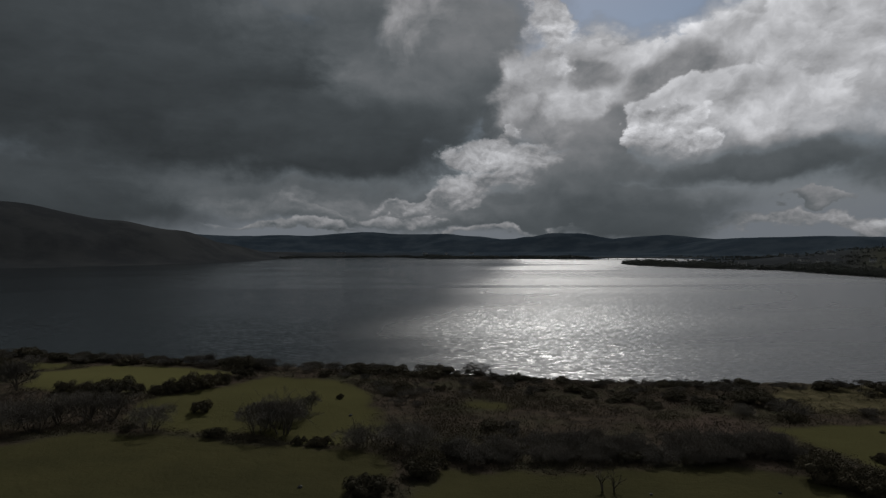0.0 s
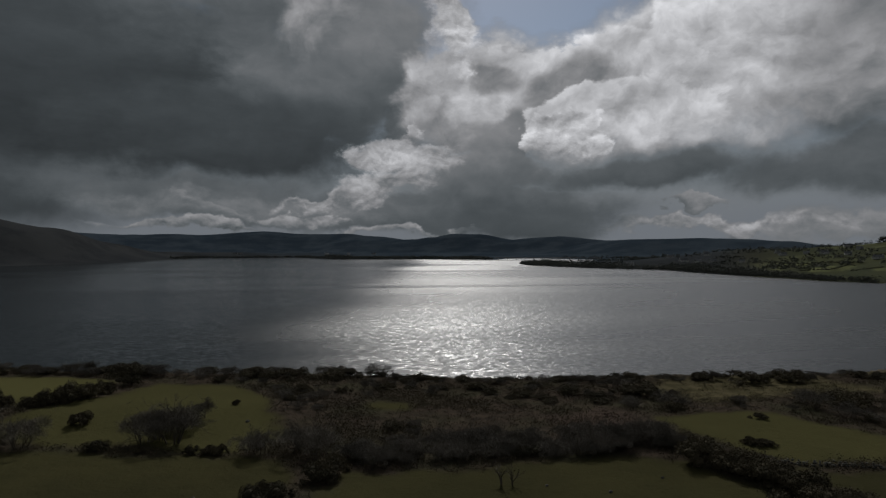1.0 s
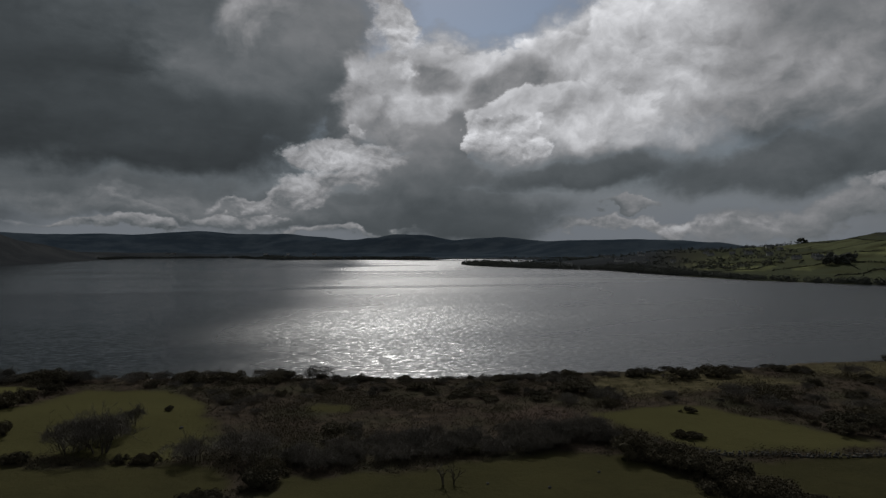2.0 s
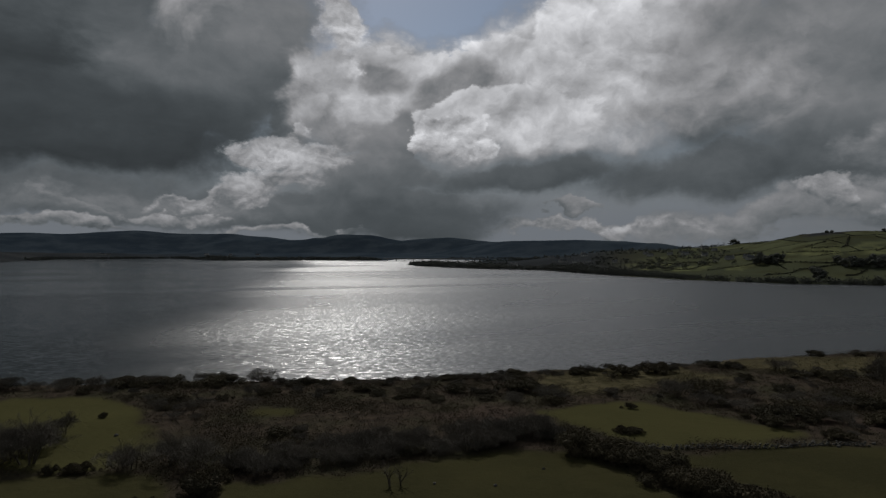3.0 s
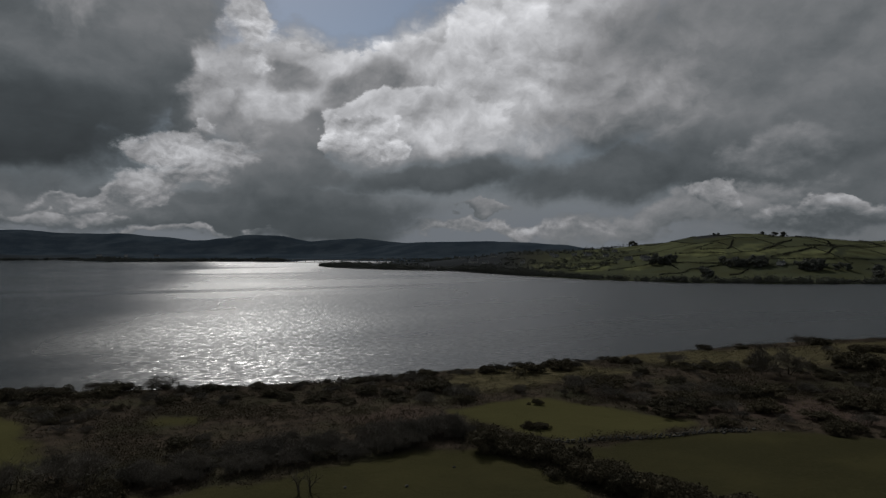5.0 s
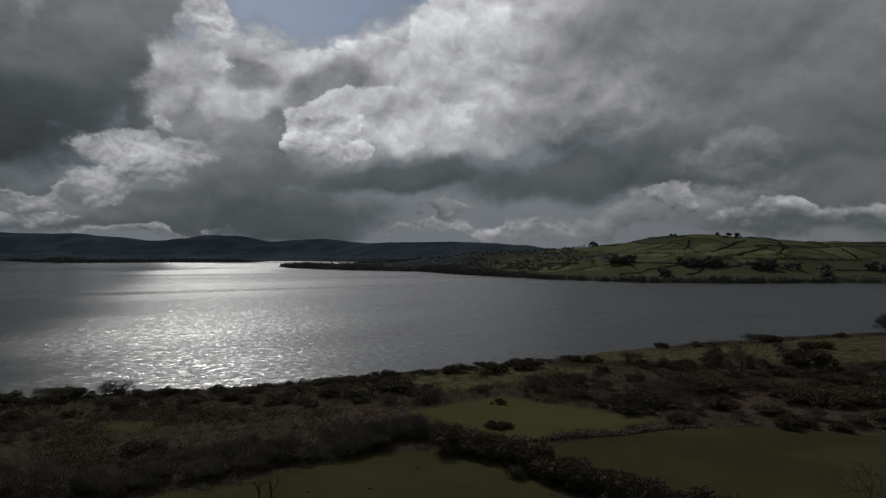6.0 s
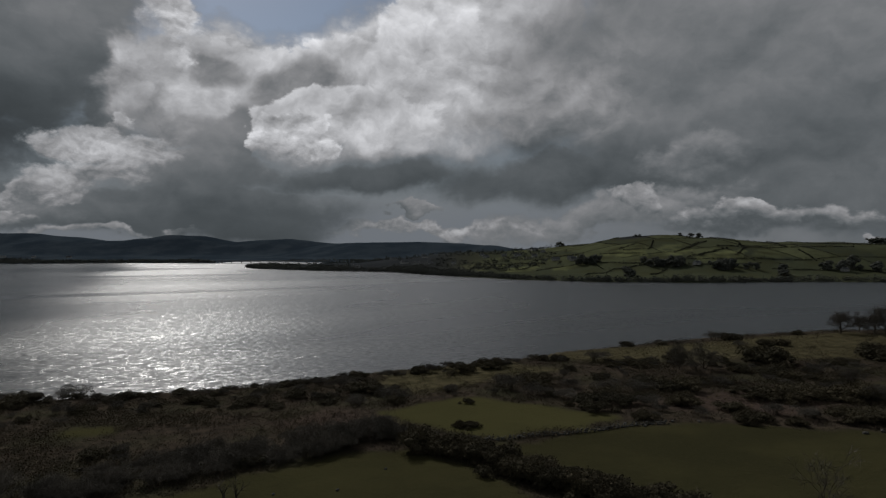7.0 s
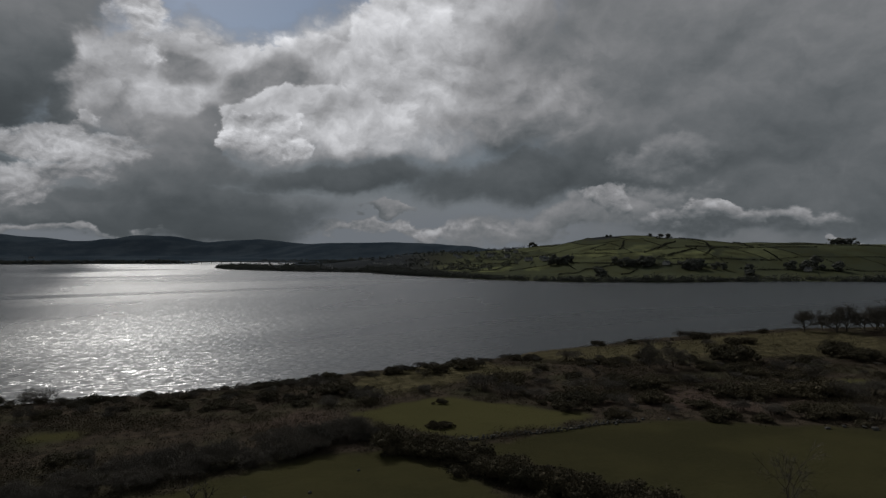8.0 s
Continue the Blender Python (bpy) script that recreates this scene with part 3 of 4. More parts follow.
def fuzz(rng, lobes, count, length, width):
    """Thin twigs that fill a heap of lobes and point outwards."""
    c = np.array(lobes, float)
    pick = rng.choice(len(c), count, p=c[:, 3] ** 2 / (c[:, 3] ** 2).sum())
    d = unit(rng.normal(size=(count, 3)))
    d[:, 2] = np.abs(d[:, 2]) - 0.2
    base = c[pick, :3] + d * (c[pick, 3] * rng.uniform(0.35, 1.0, count) ** 0.6)[:, None]
    base[:, 2] = np.maximum(base[:, 2], 0.05)
    tip = base + unit(d + rng.normal(size=(count, 3)) * 0.5 + (0, 0, 0.35)) * (length * rng.uniform(0.5, 1.3, count))[:, None]
    side = unit(rng.normal(size=(count, 3))) * width
    return np.stack([base - side, base + side, tip], 1)


def dome(rng, n, wide, low, high, small, large):
    return [(rng.normal() * wide, rng.normal() * wide, rng.uniform(low, high), rng.uniform(small, large)) for _ in range(n)]


def bare_shrub(seed, label, name="bare_shrub"):
    rng = np.random.default_rng(seed)
    wood, fine = bare(rng, 9, 0.6, 0.9, 0.008, 2, (3, 3), 6, 0.14, 0.003)
    twigs = fuzz(rng, dome(rng, 9, 0.25, 0.25, 0.62, 0.24, 0.36), 7000, 0.10, 0.0032)
    root = tagged(new(name), label, "shrub", "bushes on the near shore")
    part("trunk", soup("shrub_wood", wood, BARK), root)
    part("crown", soup("shrub_twigs", np.concatenate([fine, twigs]), TWIG), root)
    return root


def bare_tree(seed, label, stems=1, width=1.0):
    rng = np.random.default_rng(seed)
    wood, fine = bare(rng, stems, 0.35 if stems > 1 else 0.08, 1.0, 0.020, 4, (5, 4, 3, 3) if stems == 1 else (3, 3, 3, 2), 10, 0.085, 0.0022, 0.05, 0.30 if stems == 1 else 0.36)
    fine = np.concatenate([fine, fuzz(rng, dome(rng, 14, 0.17, 0.36, 0.80, 0.15, 0.25), 9000, 0.065, 0.0019)])
    wood[..., :2] *= width
    fine[..., :2] *= width
    root = tagged(new("bare_tree"), label, "tree", "trees on the near shore")
    part("trunk", soup("tree_wood", wood, BARK), root)
    part("crown", soup("tree_twigs", fine, TWIG), root)
    return root


def spot(x, y, size, turn=0.0, tall=1.0, sink=0.0):
    z = float(ground_z(x, y)[0]) - sink
    return pose(x, y, z, 0, 0, turn) @ Matrix.Diagonal((size, size, size * tall, 1))


def settle(kinds, rows, rng, wide=1.0):
    """First use of a kind takes the original, later ones copies."""
    for x, y, h in rows:
        src = kinds[rng.integers(len(kinds))]
        m = spot(x, y, h * wide * rng.uniform(0.9, 1.1), rng.uniform(0, 360), rng.uniform(0.85, 1.15) / wide, 0.05)
        if src.get("used"):
            ob = copy_thing(src, m @ Matrix.Diagonal([1 / v for v in src.scale] + [1]))
        else:
            ob = src
            ob.matrix_basis = m
            src["used"] = 1


RNG = np.random.default_rng(5)
GORSES = [gorse(11 + k, "dense dark green gorse bush on brown heath") for k in range(4)]
SHRUBS = [bare_shrub(31 + k, "leafless grey-brown willow shrub among rough heath") for k in range(4)]
TREES = [bare_tree(51 + k, "leafless rounded hawthorn tree on rough pasture", 1, 0.95) for k in range(3)]
MULTI = [bare_tree(61 + k, "leafless many-stemmed tree in an overgrown field hedge", 4, 1.1) for k in range(2)]

# ---- hedges, thickets and trees of the near shore ----
LEFT_TREES = [(-78.8, 111.4, 7.0), (-74.4, 112.4, 7.0), (-72.0, 116.8, 6.4), (-68.8, 118.7, 5.8), (-64.6, 119.9, 5.1), (-53.3, 112.3, 5.3),
              (-33.5, 111.1, 5.5), (-28.7, 110.2, 5.9), (-33.8, 121.3, 4.2), (-28.5, 117.8, 4.6), (-13.6, 102.9, 4.5), (-8.0, 103.1, 4.0), (-4.6, 99.9, 5.8),
              (-84.0, 112.0, 6.0), (-90.0, 108.0, 6.5), (-31.0, 113.0, 5.0)]
LONE_TREES = [(-95.9, 139.2, 6.8), (-26.7, 124.5, 4.2), (151.7, 107.4, 8.3), (158.8, 104.5, 8.1), (271.8, 118.0, 7.6), (278.9, 114.4, 7.2), (274.1, 107.2, 9.2),
              (279.8, 105.3, 9.9), (287.6, 102.1, 9.5), (293.0, 99.5, 10.2), (284.4, 93.9, 11.0), (168.6, 71.2, 5.1), (300, 98, 9), (309, 92, 10), (318, 90, 9)]
LEFT_GORSE = [(-40.0, 108.2, 2.4), (-48.2, 124.2, 2.5), (-21.7, 103.3, 1.6), (-19.8, 103.3, 1.6), (-24.7, 104.1, 1.4), (-4.0, 87.8, 3.0), (-8.9, 81.2, 3.6),
              (-10.9, 82.4, 2.4), (-2.1, 91.6, 3.1), (-84.9, 137.7, 2.4), (-80.8, 137.2, 2.7), (-75.7, 133.7, 4.3), (-71.5, 135.1, 4.6), (-68.4, 138.8, 2.6),
              (-63.8, 137.1, 2.5), (-61.8, 139.7, 3.1), (-58.8, 143.3, 4.3), (-56.8, 148.2, 3.3), (-54.9, 154.2, 3.1), (-53.5, 165.2, 3.2), (-57.4, 112.3, 1.7), (-22.8, 135.1, 1.3)]
SHORE_LEFT = [(-112.5, 159.1, 6.3), (-120.8, 182.7, 3.6), (-110.7, 190.1, 4.0), (-102.3, 192.5, 3.6), (-95.5, 191.7, 3.9), (-86.8, 191.4, 3.5), (-76.8, 188.1, 3.0),
              (-70.9, 185.9, 4.0), (-59.2, 180.9, 4.5), (-51.6, 178.9, 4.4), (-44.6, 177.8, 2.4), (-38.3, 178.6, 2.0), (-32.5, 178.4, 2.4), (-23.5, 177.9, 2.0),
              (-15.6, 177.0, 2.4), (-6.0, 175.5, 4.0), (-0.7, 171.1, 1.9), (9.3, 171.2, 4.3), (12.8, 164.7, 2.2), (3.9, 169.6, 1.6), (26.2, 163.6, 1.2), (56.9, 157.8, 1.6), (72.1, 157.8, 2.3)]
SHORE_RIGHT = [(94.5, 154.1, 2.4), (97.6, 152.4, 3.0), (104.7, 155.0, 2.5), (104.2, 146.0, 3.3), (114.9, 146.5, 3.8), (119.7, 144.3, 2.4), (144.1, 131.4, 5.1), (152.1, 126.0, 1.8),
               (146.2, 127.6, 1.4), (223.6, 143.2, 3.9), (225.7, 140.3, 4.4), (222.8, 134.8, 3.4), (202.3, 120.3, 3.0), (210.7, 114.7, 3.1), (219.4, 115.3, 2.7), (261.6, 130.2, 2.1),
               (216.3, 85.4, 5.4), (183.2, 98.0, 5.4), (135.1, 151.3, 1.9), (75.6, 158.3, 1.3), (76.5, 136.4, 1.5), (65.3, 158.9, 1.3)]
HEDGE_GORSE = [(53.4, 85.1, 3.4), (54.7, 82.0, 2.8), (56.2, 79.5, 3.6), (57.3, 76.6, 3.0), (58.3, 73.6, 3.4), (58.5, 70.5, 2.8), (58.8, 67.1, 3.6), (59.2, 64.5, 3.0), (59.9, 61.8, 3.4), 
               (60.5, 59.2, 2.8), (61.4, 57.0, 3.6), (62.0, 54.6, 3.0), (62.7, 52.4, 3.4), (63.3, 50.1, 2.8), (64.1, 47.8, 3.6), (64.6, 45.7, 3.0), (64.8, 43.5, 3.4), (58.0, 82.9, 2.6), 
               (59.7, 78.9, 2.6), (60.7, 73.1, 2.6), (61.7, 66.6, 2.6), (62.9, 61.0, 2.6), (64.1, 55.0, 2.6), (65.3, 49.6, 2.6), (66.9, 91.9, 1.5), (65.5, 92.6, 1.3), (68.4, 91.3, 1.3), 
               (78.6, 108.0, 1.3), (120.3, 60.4, 2.0), (117.7, 65.2, 2.5), (112.7, 65.9, 2.2)]
THICKET = [(66.9, 145.4, 3.6), (67.5, 134.2, 3.4), (70.0, 124.8, 3.2), (96.4, 116.1, 4.2), (97.5, 107.2, 3.5), (100.6, 101.1, 3.2), (102.6, 94.4, 3.1), (107.4, 90.5, 2.9),
           (110.7, 85.5, 2.9), (116.9, 82.8, 2.7), (105.8, 116.3, 3.5), (109.9, 108.6, 3.5), (113.7, 101.0, 3.4), (120.3, 96.2, 3.2), (130.7, 92.5, 3.3), (142.0, 89.0, 3.4),
           (136.8, 77.2, 3.5), (138.8, 71.6, 3.8), (146.4, 69.0, 3.6), (152.1, 64.2, 4.3), (154.5, 58.2, 4.6), (161.5, 56.2, 4.8), (120.9, 71.9, 2.9), (124.8, 66.7, 2.7),
           (126.7, 60.8, 3.2), (130.5, 56.1, 3.2), (134.4, 50.6, 3.0), (136.9, 46.7, 3.2), (165.8, 90.3, 2.8), (179.0, 84.4, 2.9), (192.0, 79.5, 3.1), (213.3, 74.2, 4.2)]
settle(MULTI + SHRUBS[:2], LEFT_TREES, RNG, 1.25)
settle(TREES, LONE_TREES, RNG)
settle(GORSES, LEFT_GORSE, RNG, 0.92)
settle(SHRUBS + GORSES[:1], SHORE_LEFT, RNG, 1.3)
settle(GORSES + SHRUBS[:2], SHORE_RIGHT, RNG, 1.25)
settle(GORSES, HEDGE_GORSE, RNG, 1.15)
settle(GORSES + SHRUBS, THICKET, RNG, 1.5)
# low growth all along the water's edge
edge = []
for k in range(130):
    x = RNG.uniform(-150, 130)
    y = np.interp(x, [q[0] for q in LAKE_NEAR], [q[1] for q in LAKE_NEAR]) - RNG.uniform(4, 13)
    edge.append((x, y, RNG.uniform(1.3, 3.0) if x < 15 else RNG.uniform(0.7, 1.5)))
settle(GORSES + SHRUBS, edge, RNG, 1.5)
# belt of willows behind the paddock
belt = [(RNG.uniform(0, 54), 0.0, RNG.uniform(1.6, 3.4)) for _ in range(90)]
belt = [(x, 93.5 - 0.04 * x + RNG.uniform(0, 1) ** 1.3 * (13 - 0.08 * x), h) for x, _, h in belt]
settle(SHRUBS, belt, RNG, 1.35)
# bushes strewn over the heath
strewn = []
while len(strewn) < 260:
    x, y = RNG.uniform(-40, 230), RNG.uniform(60, 172)
    far_in = edge_distance(LAKE, np.array([x]), np.array([y]))[0]
    open_ = max(cover(PASTURE.values(), np.array([x]), np.array([y]), 4)[0], cover(HEATHER + STRAW, np.array([x]), np.array([y]), 2)[0] * 0.8)
    if far_in > 6 and open_ < 0.1 and grain(x / 16, y / 10, 41) + RNG.uniform(-0.5, 0.5) > 0.0:
        strewn.append((x, y, RNG.uniform(0.9, 2.3)))
settle(GORSES + SHRUBS, strewn, RNG, 1.4)


# a thin ash sapling at the foot of the meadow
def sapling(seed):
    rng = np.random.default_rng(seed)
    wood, fine = bare(rng, 1, 0.1, 1.0, 0.010, 4, (4, 3, 3, 3), 7, 0.08, 0.0016, 0.1, 0.32)
    root = tagged(new("sapling"), "slender leafless ash tree at the meadow's edge", "tree")
    part("trunk", soup("sapling_wood", wood, BARK), root)
    part("crown", soup("sapling_twigs", fine, TWIG), root)
    return root


sapling(69).matrix_basis = spot(74.5, 34.2, 9.0)


# two dead snags in the paddock
def snag(seed):
    rng = np.random.default_rng(seed)
    wood, fine = bare(rng, 1, 0.1, 1.0, 0.032, 3, (3, 3, 2), 4, 0.12, 0.006, 0.1, 0.3)
    root = tagged(new("dead_tree"), "small dead hawthorn snag standing in grazed pasture", "tree", "snags in the paddock")
    part("trunk", soup("snag_wood", wood, BARK), root)
    part("crown", soup("snag_twigs", fine, TWIG), root)
    return root


for k, (x, y, h) in enumerate([(21.1, 82.4, 2.9), (22.5, 81.9, 2.7)]):
    snag(71 + k).matrix_basis = spot(x, y, h, 40 * k)


# ---- heath scrub and rough grass ----
def scatter(rng, count, box, want):
    """Plan points within the box kept with the chance that want(x, y) gives."""
    xs, ys = [], []
    while len(xs) < count:
        x, y = rng.uniform(box[0], box[1], 20000), rng.uniform(box[2], box[3], 20000)
        ok = rng.random(20000) < want(x, y)
        xs += list(x[ok])
        ys += list(y[ok])
    return np.array(xs[:count]), np.array(ys[:count])


def clumps(rng, x, y, size, per, leaf, squash):
    z = ground_z(x, y)
    n = len(x)
    d = unit(rng.normal(size=(n, per, 3)))
    d[..., 2] = np.abs(d[..., 2])
    p = np.stack([x, y, z], 1)[:, None] + d * (size[:, None, None] * rng.uniform(0.5, 1.1, (n, per, 1))) * (1, 1, squash)
    t = p[:, :, None] + rng.normal(size=(n, per, 3, 3)) * leaf * (size[:, None, None, None] ** 0.5)
    return t.reshape(-1, 3, 3)


def heath_want(x, y):
    d = edge_distance(LAKE, x, y)
    free = (1 - cover(PASTURE.values(), x, y, 1.5)) * (1 - 0.75 * cover(STRAW, x, y, 3)) * (1 - 0.5 * cover(HEATHER, x, y, 3))
    near = 1 / (1 + np.hypot(x, y) / 160) ** 1.2
    return np.where((d > 1.5) & (d < 170), free, 0) * (0.35 + 0.65 * smooth(-0.35, 0.4, grain(x / 11, y / 7, 42) + 0.4 * grain(x / 4, y / 4, 43))) * near


rng = np.random.default_rng(81)
x, y = scatter(rng, 34000, (-120, 300, 40, 200), heath_want)
size = rng.uniform(0.25, 0.8, len(x)) * (1 + 0.5 * smooth(-0.1, 0.5, grain(x / 11, y / 7, 42)))
dark = grain(x / 9, y / 9, 44) + rng.uniform(-0.6, 0.6, len(x)) > -0.1
tagged(new("heath_scrub", soup("heath_scrub", clumps(rng, x[~dark], y[~dark], size[~dark], 15, 0.085, 0.8), BRACKEN)),
       "brown dead bracken and heather covering rough ground", "scrub", kind="stuff")
tagged(new("low_gorse", soup("low_gorse", clumps(rng, x[dark], y[dark], size[dark] * 1.2, 21, 0.085, 0.9), GORSE)),
       "low dark gorse and bramble growing through the heath", "scrub", kind="stuff")


def straw_want(x, y):
    d = edge_distance(LAKE, x, y)
    rough = np.maximum(cover(STRAW, x, y, 4), 0.6 * cover(HEATHER, x, y, 4))
    rim = np.maximum(0, cover(PASTURE.values(), x, y, 4) - cover(PASTURE.values(), x, y, 0.5)) * 0.5
    return np.where(d > 1.5, np.maximum(np.maximum(rough, rim), 0.08 * (1 - cover(PASTURE.values(), x, y))), 0)


x, y = scatter(rng, 7000, (-120, 300, 30, 200), straw_want)
STRAWS = plant("dead_grass", rgb(0.06, 0.05, 0.022), rgb(0.17, 0.14, 0.07))
tagged(new("rough_grass", soup("rough_grass", clumps(rng, x, y, rng.uniform(0.2, 0.5, len(x)), 9, 0.09, 0.9), STRAWS)),
       "pale straw-coloured tussocks of rough grass", "grass", kind="stuff")

# ---- across the lake: hedges, woods, farms ----
def heap_mesh(name, rng, x, y, size, tall, per, leaf, mat):
    """Many small leaf clumps heaped at plan points, each of its own height."""
    z = ground_z(x, y)
    n = len(x)
    d = unit(rng.normal(size=(n, per, 3)))
    d[..., 2] = np.abs(d[..., 2])
    mid = np.stack([x, y, z], 1)[:, None]
    p = mid + d * rng.uniform(0.35, 1.05, (n, per, 1)) * np.stack([size, size, tall], 1)[:, None]
    t = p[:, :, None] + rng.normal(size=(n, per, 3, 3)) * leaf
    return soup(name, t.reshape(-1, 3, 3), mat)


HEDGES = [
    [(717, 609), (760, 600), (799, 586)], [(868, 465), (911, 419), (992, 371), (1037, 341)], [(823, 574), (850, 539), (918, 488), (957, 449)],
    [(933, 592), (957, 556), (1022, 524), (1113, 464)], [(1112, 518), (1169, 448), (1224, 404)], [(829, 574), (854, 568), (926, 568)],
    [(889, 532), (952, 553)], [(879, 619), (950, 632)], [(759, 558), (692, 536)], [(827, 693), (852, 659)], [(747, 634), (799, 560), (824, 523)],
    [(698, 929), (713, 764)], [(611, 757), (699, 769)], [(660, 722), (721, 695)], [(631, 596), (710, 614), (759, 601)],
    [(830, 704), (874, 709)], [(793, 718), (807, 678), (825, 644)], [(852, 614), (902, 619), (965, 631)], [(834, 578), (911, 568)],
    [(724, 697), (765, 609)], [(769, 588), (802, 543)], [(766, 811), (787, 746)], [(952, 553), (1000, 600), (1030, 668)], [(1022, 524), (1080, 590)],
    [(957, 449), (1010, 500)], [(913, 700), (852, 659)],
]
# far hedges lightened too, with the haze over the lake in their colour
HEDGE_LEAF = plant("hedge_leaf", rgb(0.032, 0.034, 0.028), rgb(0.062, 0.062, 0.048))
rng = np.random.default_rng(91)
for line in HEDGES:
    pts = np.array(line, float)
    steps = np.concatenate([np.linspace(0, 1, max(2, int(np.hypot(*(b - a)) / 1.6)))[:, None] * (b - a) + a for a, b in zip(pts, pts[1:])])
    steps += rng.normal(size=steps.shape) * 0.5
    steps += 2.2 * np.stack([grain(steps[:, 1] / 17, steps[:, 0] / 17, 51), grain(steps[:, 0] / 17, steps[:, 1] / 17, 52)], 1)
    steps = steps[rng.random(len(steps)) > 0.12]
    tall = rng.uniform(1.6, 3.0, len(steps)) * (1 + 1.4 * (rng.random(len(steps)) < 0.05))
    me = heap_mesh("field_hedge", rng, steps[:, 0], steps[:, 1], rng.uniform(0.9, 1.6, len(steps)), tall, 16, 0.5, HEDGE_LEAF)
    tagged(new("field_hedge", me), "dark overgrown hedge between hillside pastures", "hedge", "hedges on the hillside")


# lower hedges along the edges of the hillside's fields
for iu in range(4, 16):
    for iv in range(-6, 16):
        for along in (0, 1):
            t = np.linspace(0, 1, 44 if along else 62)
            u = (iu + (t if not along else 0 * t)) * FIELD_U
            v = (iv - 0.37 * iu + (t if along else 0 * t)) * FIELD_V
            u = u - 14 * grain(v / 120, u / 300, 21)
            v = v - 10 * grain(u / 110, v / 300, 22)
            x, y = 0.4525 * u + 0.8949 * v, 0.8949 * u - 0.4525 * v
            z = ground_z(x, y)
            keep = (rng.random(len(x)) > 0.15) & (z > 9) & (x > 600) & (x < 1300) & (y > 330) & (y < 960) & (np.arctan2(x, y) > 0.66) & (edge_distance(LAKE, x, y) > 45)
            if keep.sum() < 20 or rng.random() < 0.25:
                continue
            me = heap_mesh("field_hedge", rng, x[keep], y[keep], rng.uniform(0.7, 1.2, keep.sum()), rng.uniform(1.0, 1.9, keep.sum()), 12, 0.4, HEDGE_LEAF)
            tagged(new("field_hedge", me), "low trimmed hedge between hillside pastures", "hedge", "hedges on the hillside")


def round_tree(seed, label, tall=1.0, mat=None):
    """A far tree: tapered trunk with limbs and an uneven crown."""
    rng = np.random.default_rng(seed)
    wood, fine = bare(rng, 1, 0.08, 0.7, 0.035, 2, (4, 3), 5, 0.10, 0.008)
    lobes = [(rng.normal() * 0.21, rng.normal() * 0.21, rng.uniform(0.08, 0.72) * tall, rng.uniform(0.15, 0.26)) for _ in range(14)]
    tris, body = leafy(rng, lobes, 1500, 0.026, core=0.85)
    root = tagged(new("far_tree"), label, "tree", "trees across the lake")
    part("trunk", soup("far_trunk", wood, BARK), root)
    part("crown", soup("far_crown", np.concatenate([tris, fine]), mat or LEAF, body), root)
    return root


FAR_TREES = [round_tree(101 + k, "dark rounded tree in a hillside clump across the lake") for k in range(3)]
PINES = [round_tree(111 + k, "tall dark conifer in a shelter belt across the lake", 1.35) for k in range(2)]
CLUMPS = [(766, 592), (775, 578), (784, 565), (815, 511), (827, 500), (837, 489), (922, 419), (937, 407), (960, 398), (970, 383), (735, 707), (741, 682),
          (644, 540), (838, 430), (722, 689), (727, 674), (777, 589), (783, 577), (792, 567), (808, 503), (817, 495)]
rows = []
for cx, cy in CLUMPS:
    rows += [(cx + RNG.normal() * 6, cy + RNG.normal() * 6, RNG.uniform(8, 13)) for _ in range(3)]
settle(FAR_TREES + PINES, rows, RNG, 1.1)
SKYLINE = [(968, 783, 6), (972, 777, 5), (1014, 718, 6), (1021, 701, 8), (1027, 688, 9), (930, 950, 10), (936, 945, 8), (1220, 482, 9), (1225, 474, 12), (1229, 466, 12), (1234, 458, 9), (1238, 450, 6), (1223, 470, 10)]
settle(FAR_TREES, SKYLINE, RNG, 1.45)


def woods(name, label, count, want, box, size, tall, per, leaf, seed, mat=None):
    rng = np.random.default_rng(seed)
    x, y = scatter(rng, count, box, want)
    s = rng.uniform(size[0], size[1], count)
    h = rng.uniform(tall[0], tall[1], count) * (1 + 0.35 * grain(x / 40, y / 40, seed))
    tagged(new(name, heap_mesh(name, rng, x, y, s, h, per, leaf, mat or LEAF)), label, "wood", kind="stuff")


def shore_belt(x, y):
    d = edge_distance(LAKE, x, y)
    along = (x > 365) & (y > 270) & (y < 1420)
    keep = 0.5 + 0.5 * smooth(-0.3, 0.3, grain(x / 70, y / 70, 61))
    wide = 14 + 40 * smooth(560, 700, y) * smooth(1.0, -1.0, grain(x / 90, y / 90, 62) - 0.6)
    return np.where(along & (d > 2) & (d < wide), keep, 0) * np.where((y > 1090) & (y < 1180) | (y > 960) & (y < 1030), 0.25, 1)


woods("shore_wood", "dark leafless wood along the far lake shore", 3600, shore_belt, (360, 960, 270, 1420), (2.5, 4.5), (4, 9), 42, 0.55, 121)


SITES = [(755, 1208), (646, 1105), (819, 1072), (802, 1036), (800, 974), (795, 927), (783, 864), (742, 766), (752, 735), (670, 1050), (705, 1016), (689, 1235), (523, 1085),
         (806, 542), (931, 400), (512, 1059), (459, 1190), (732, 1166), (646, 1117), (651, 1067), (755, 745), (745, 728), (860, 1010), (870, 960), (842, 905),
         (-409, 2434), (-393, 2445), (-79, 2787), (15, 2765), (120, 2620)]


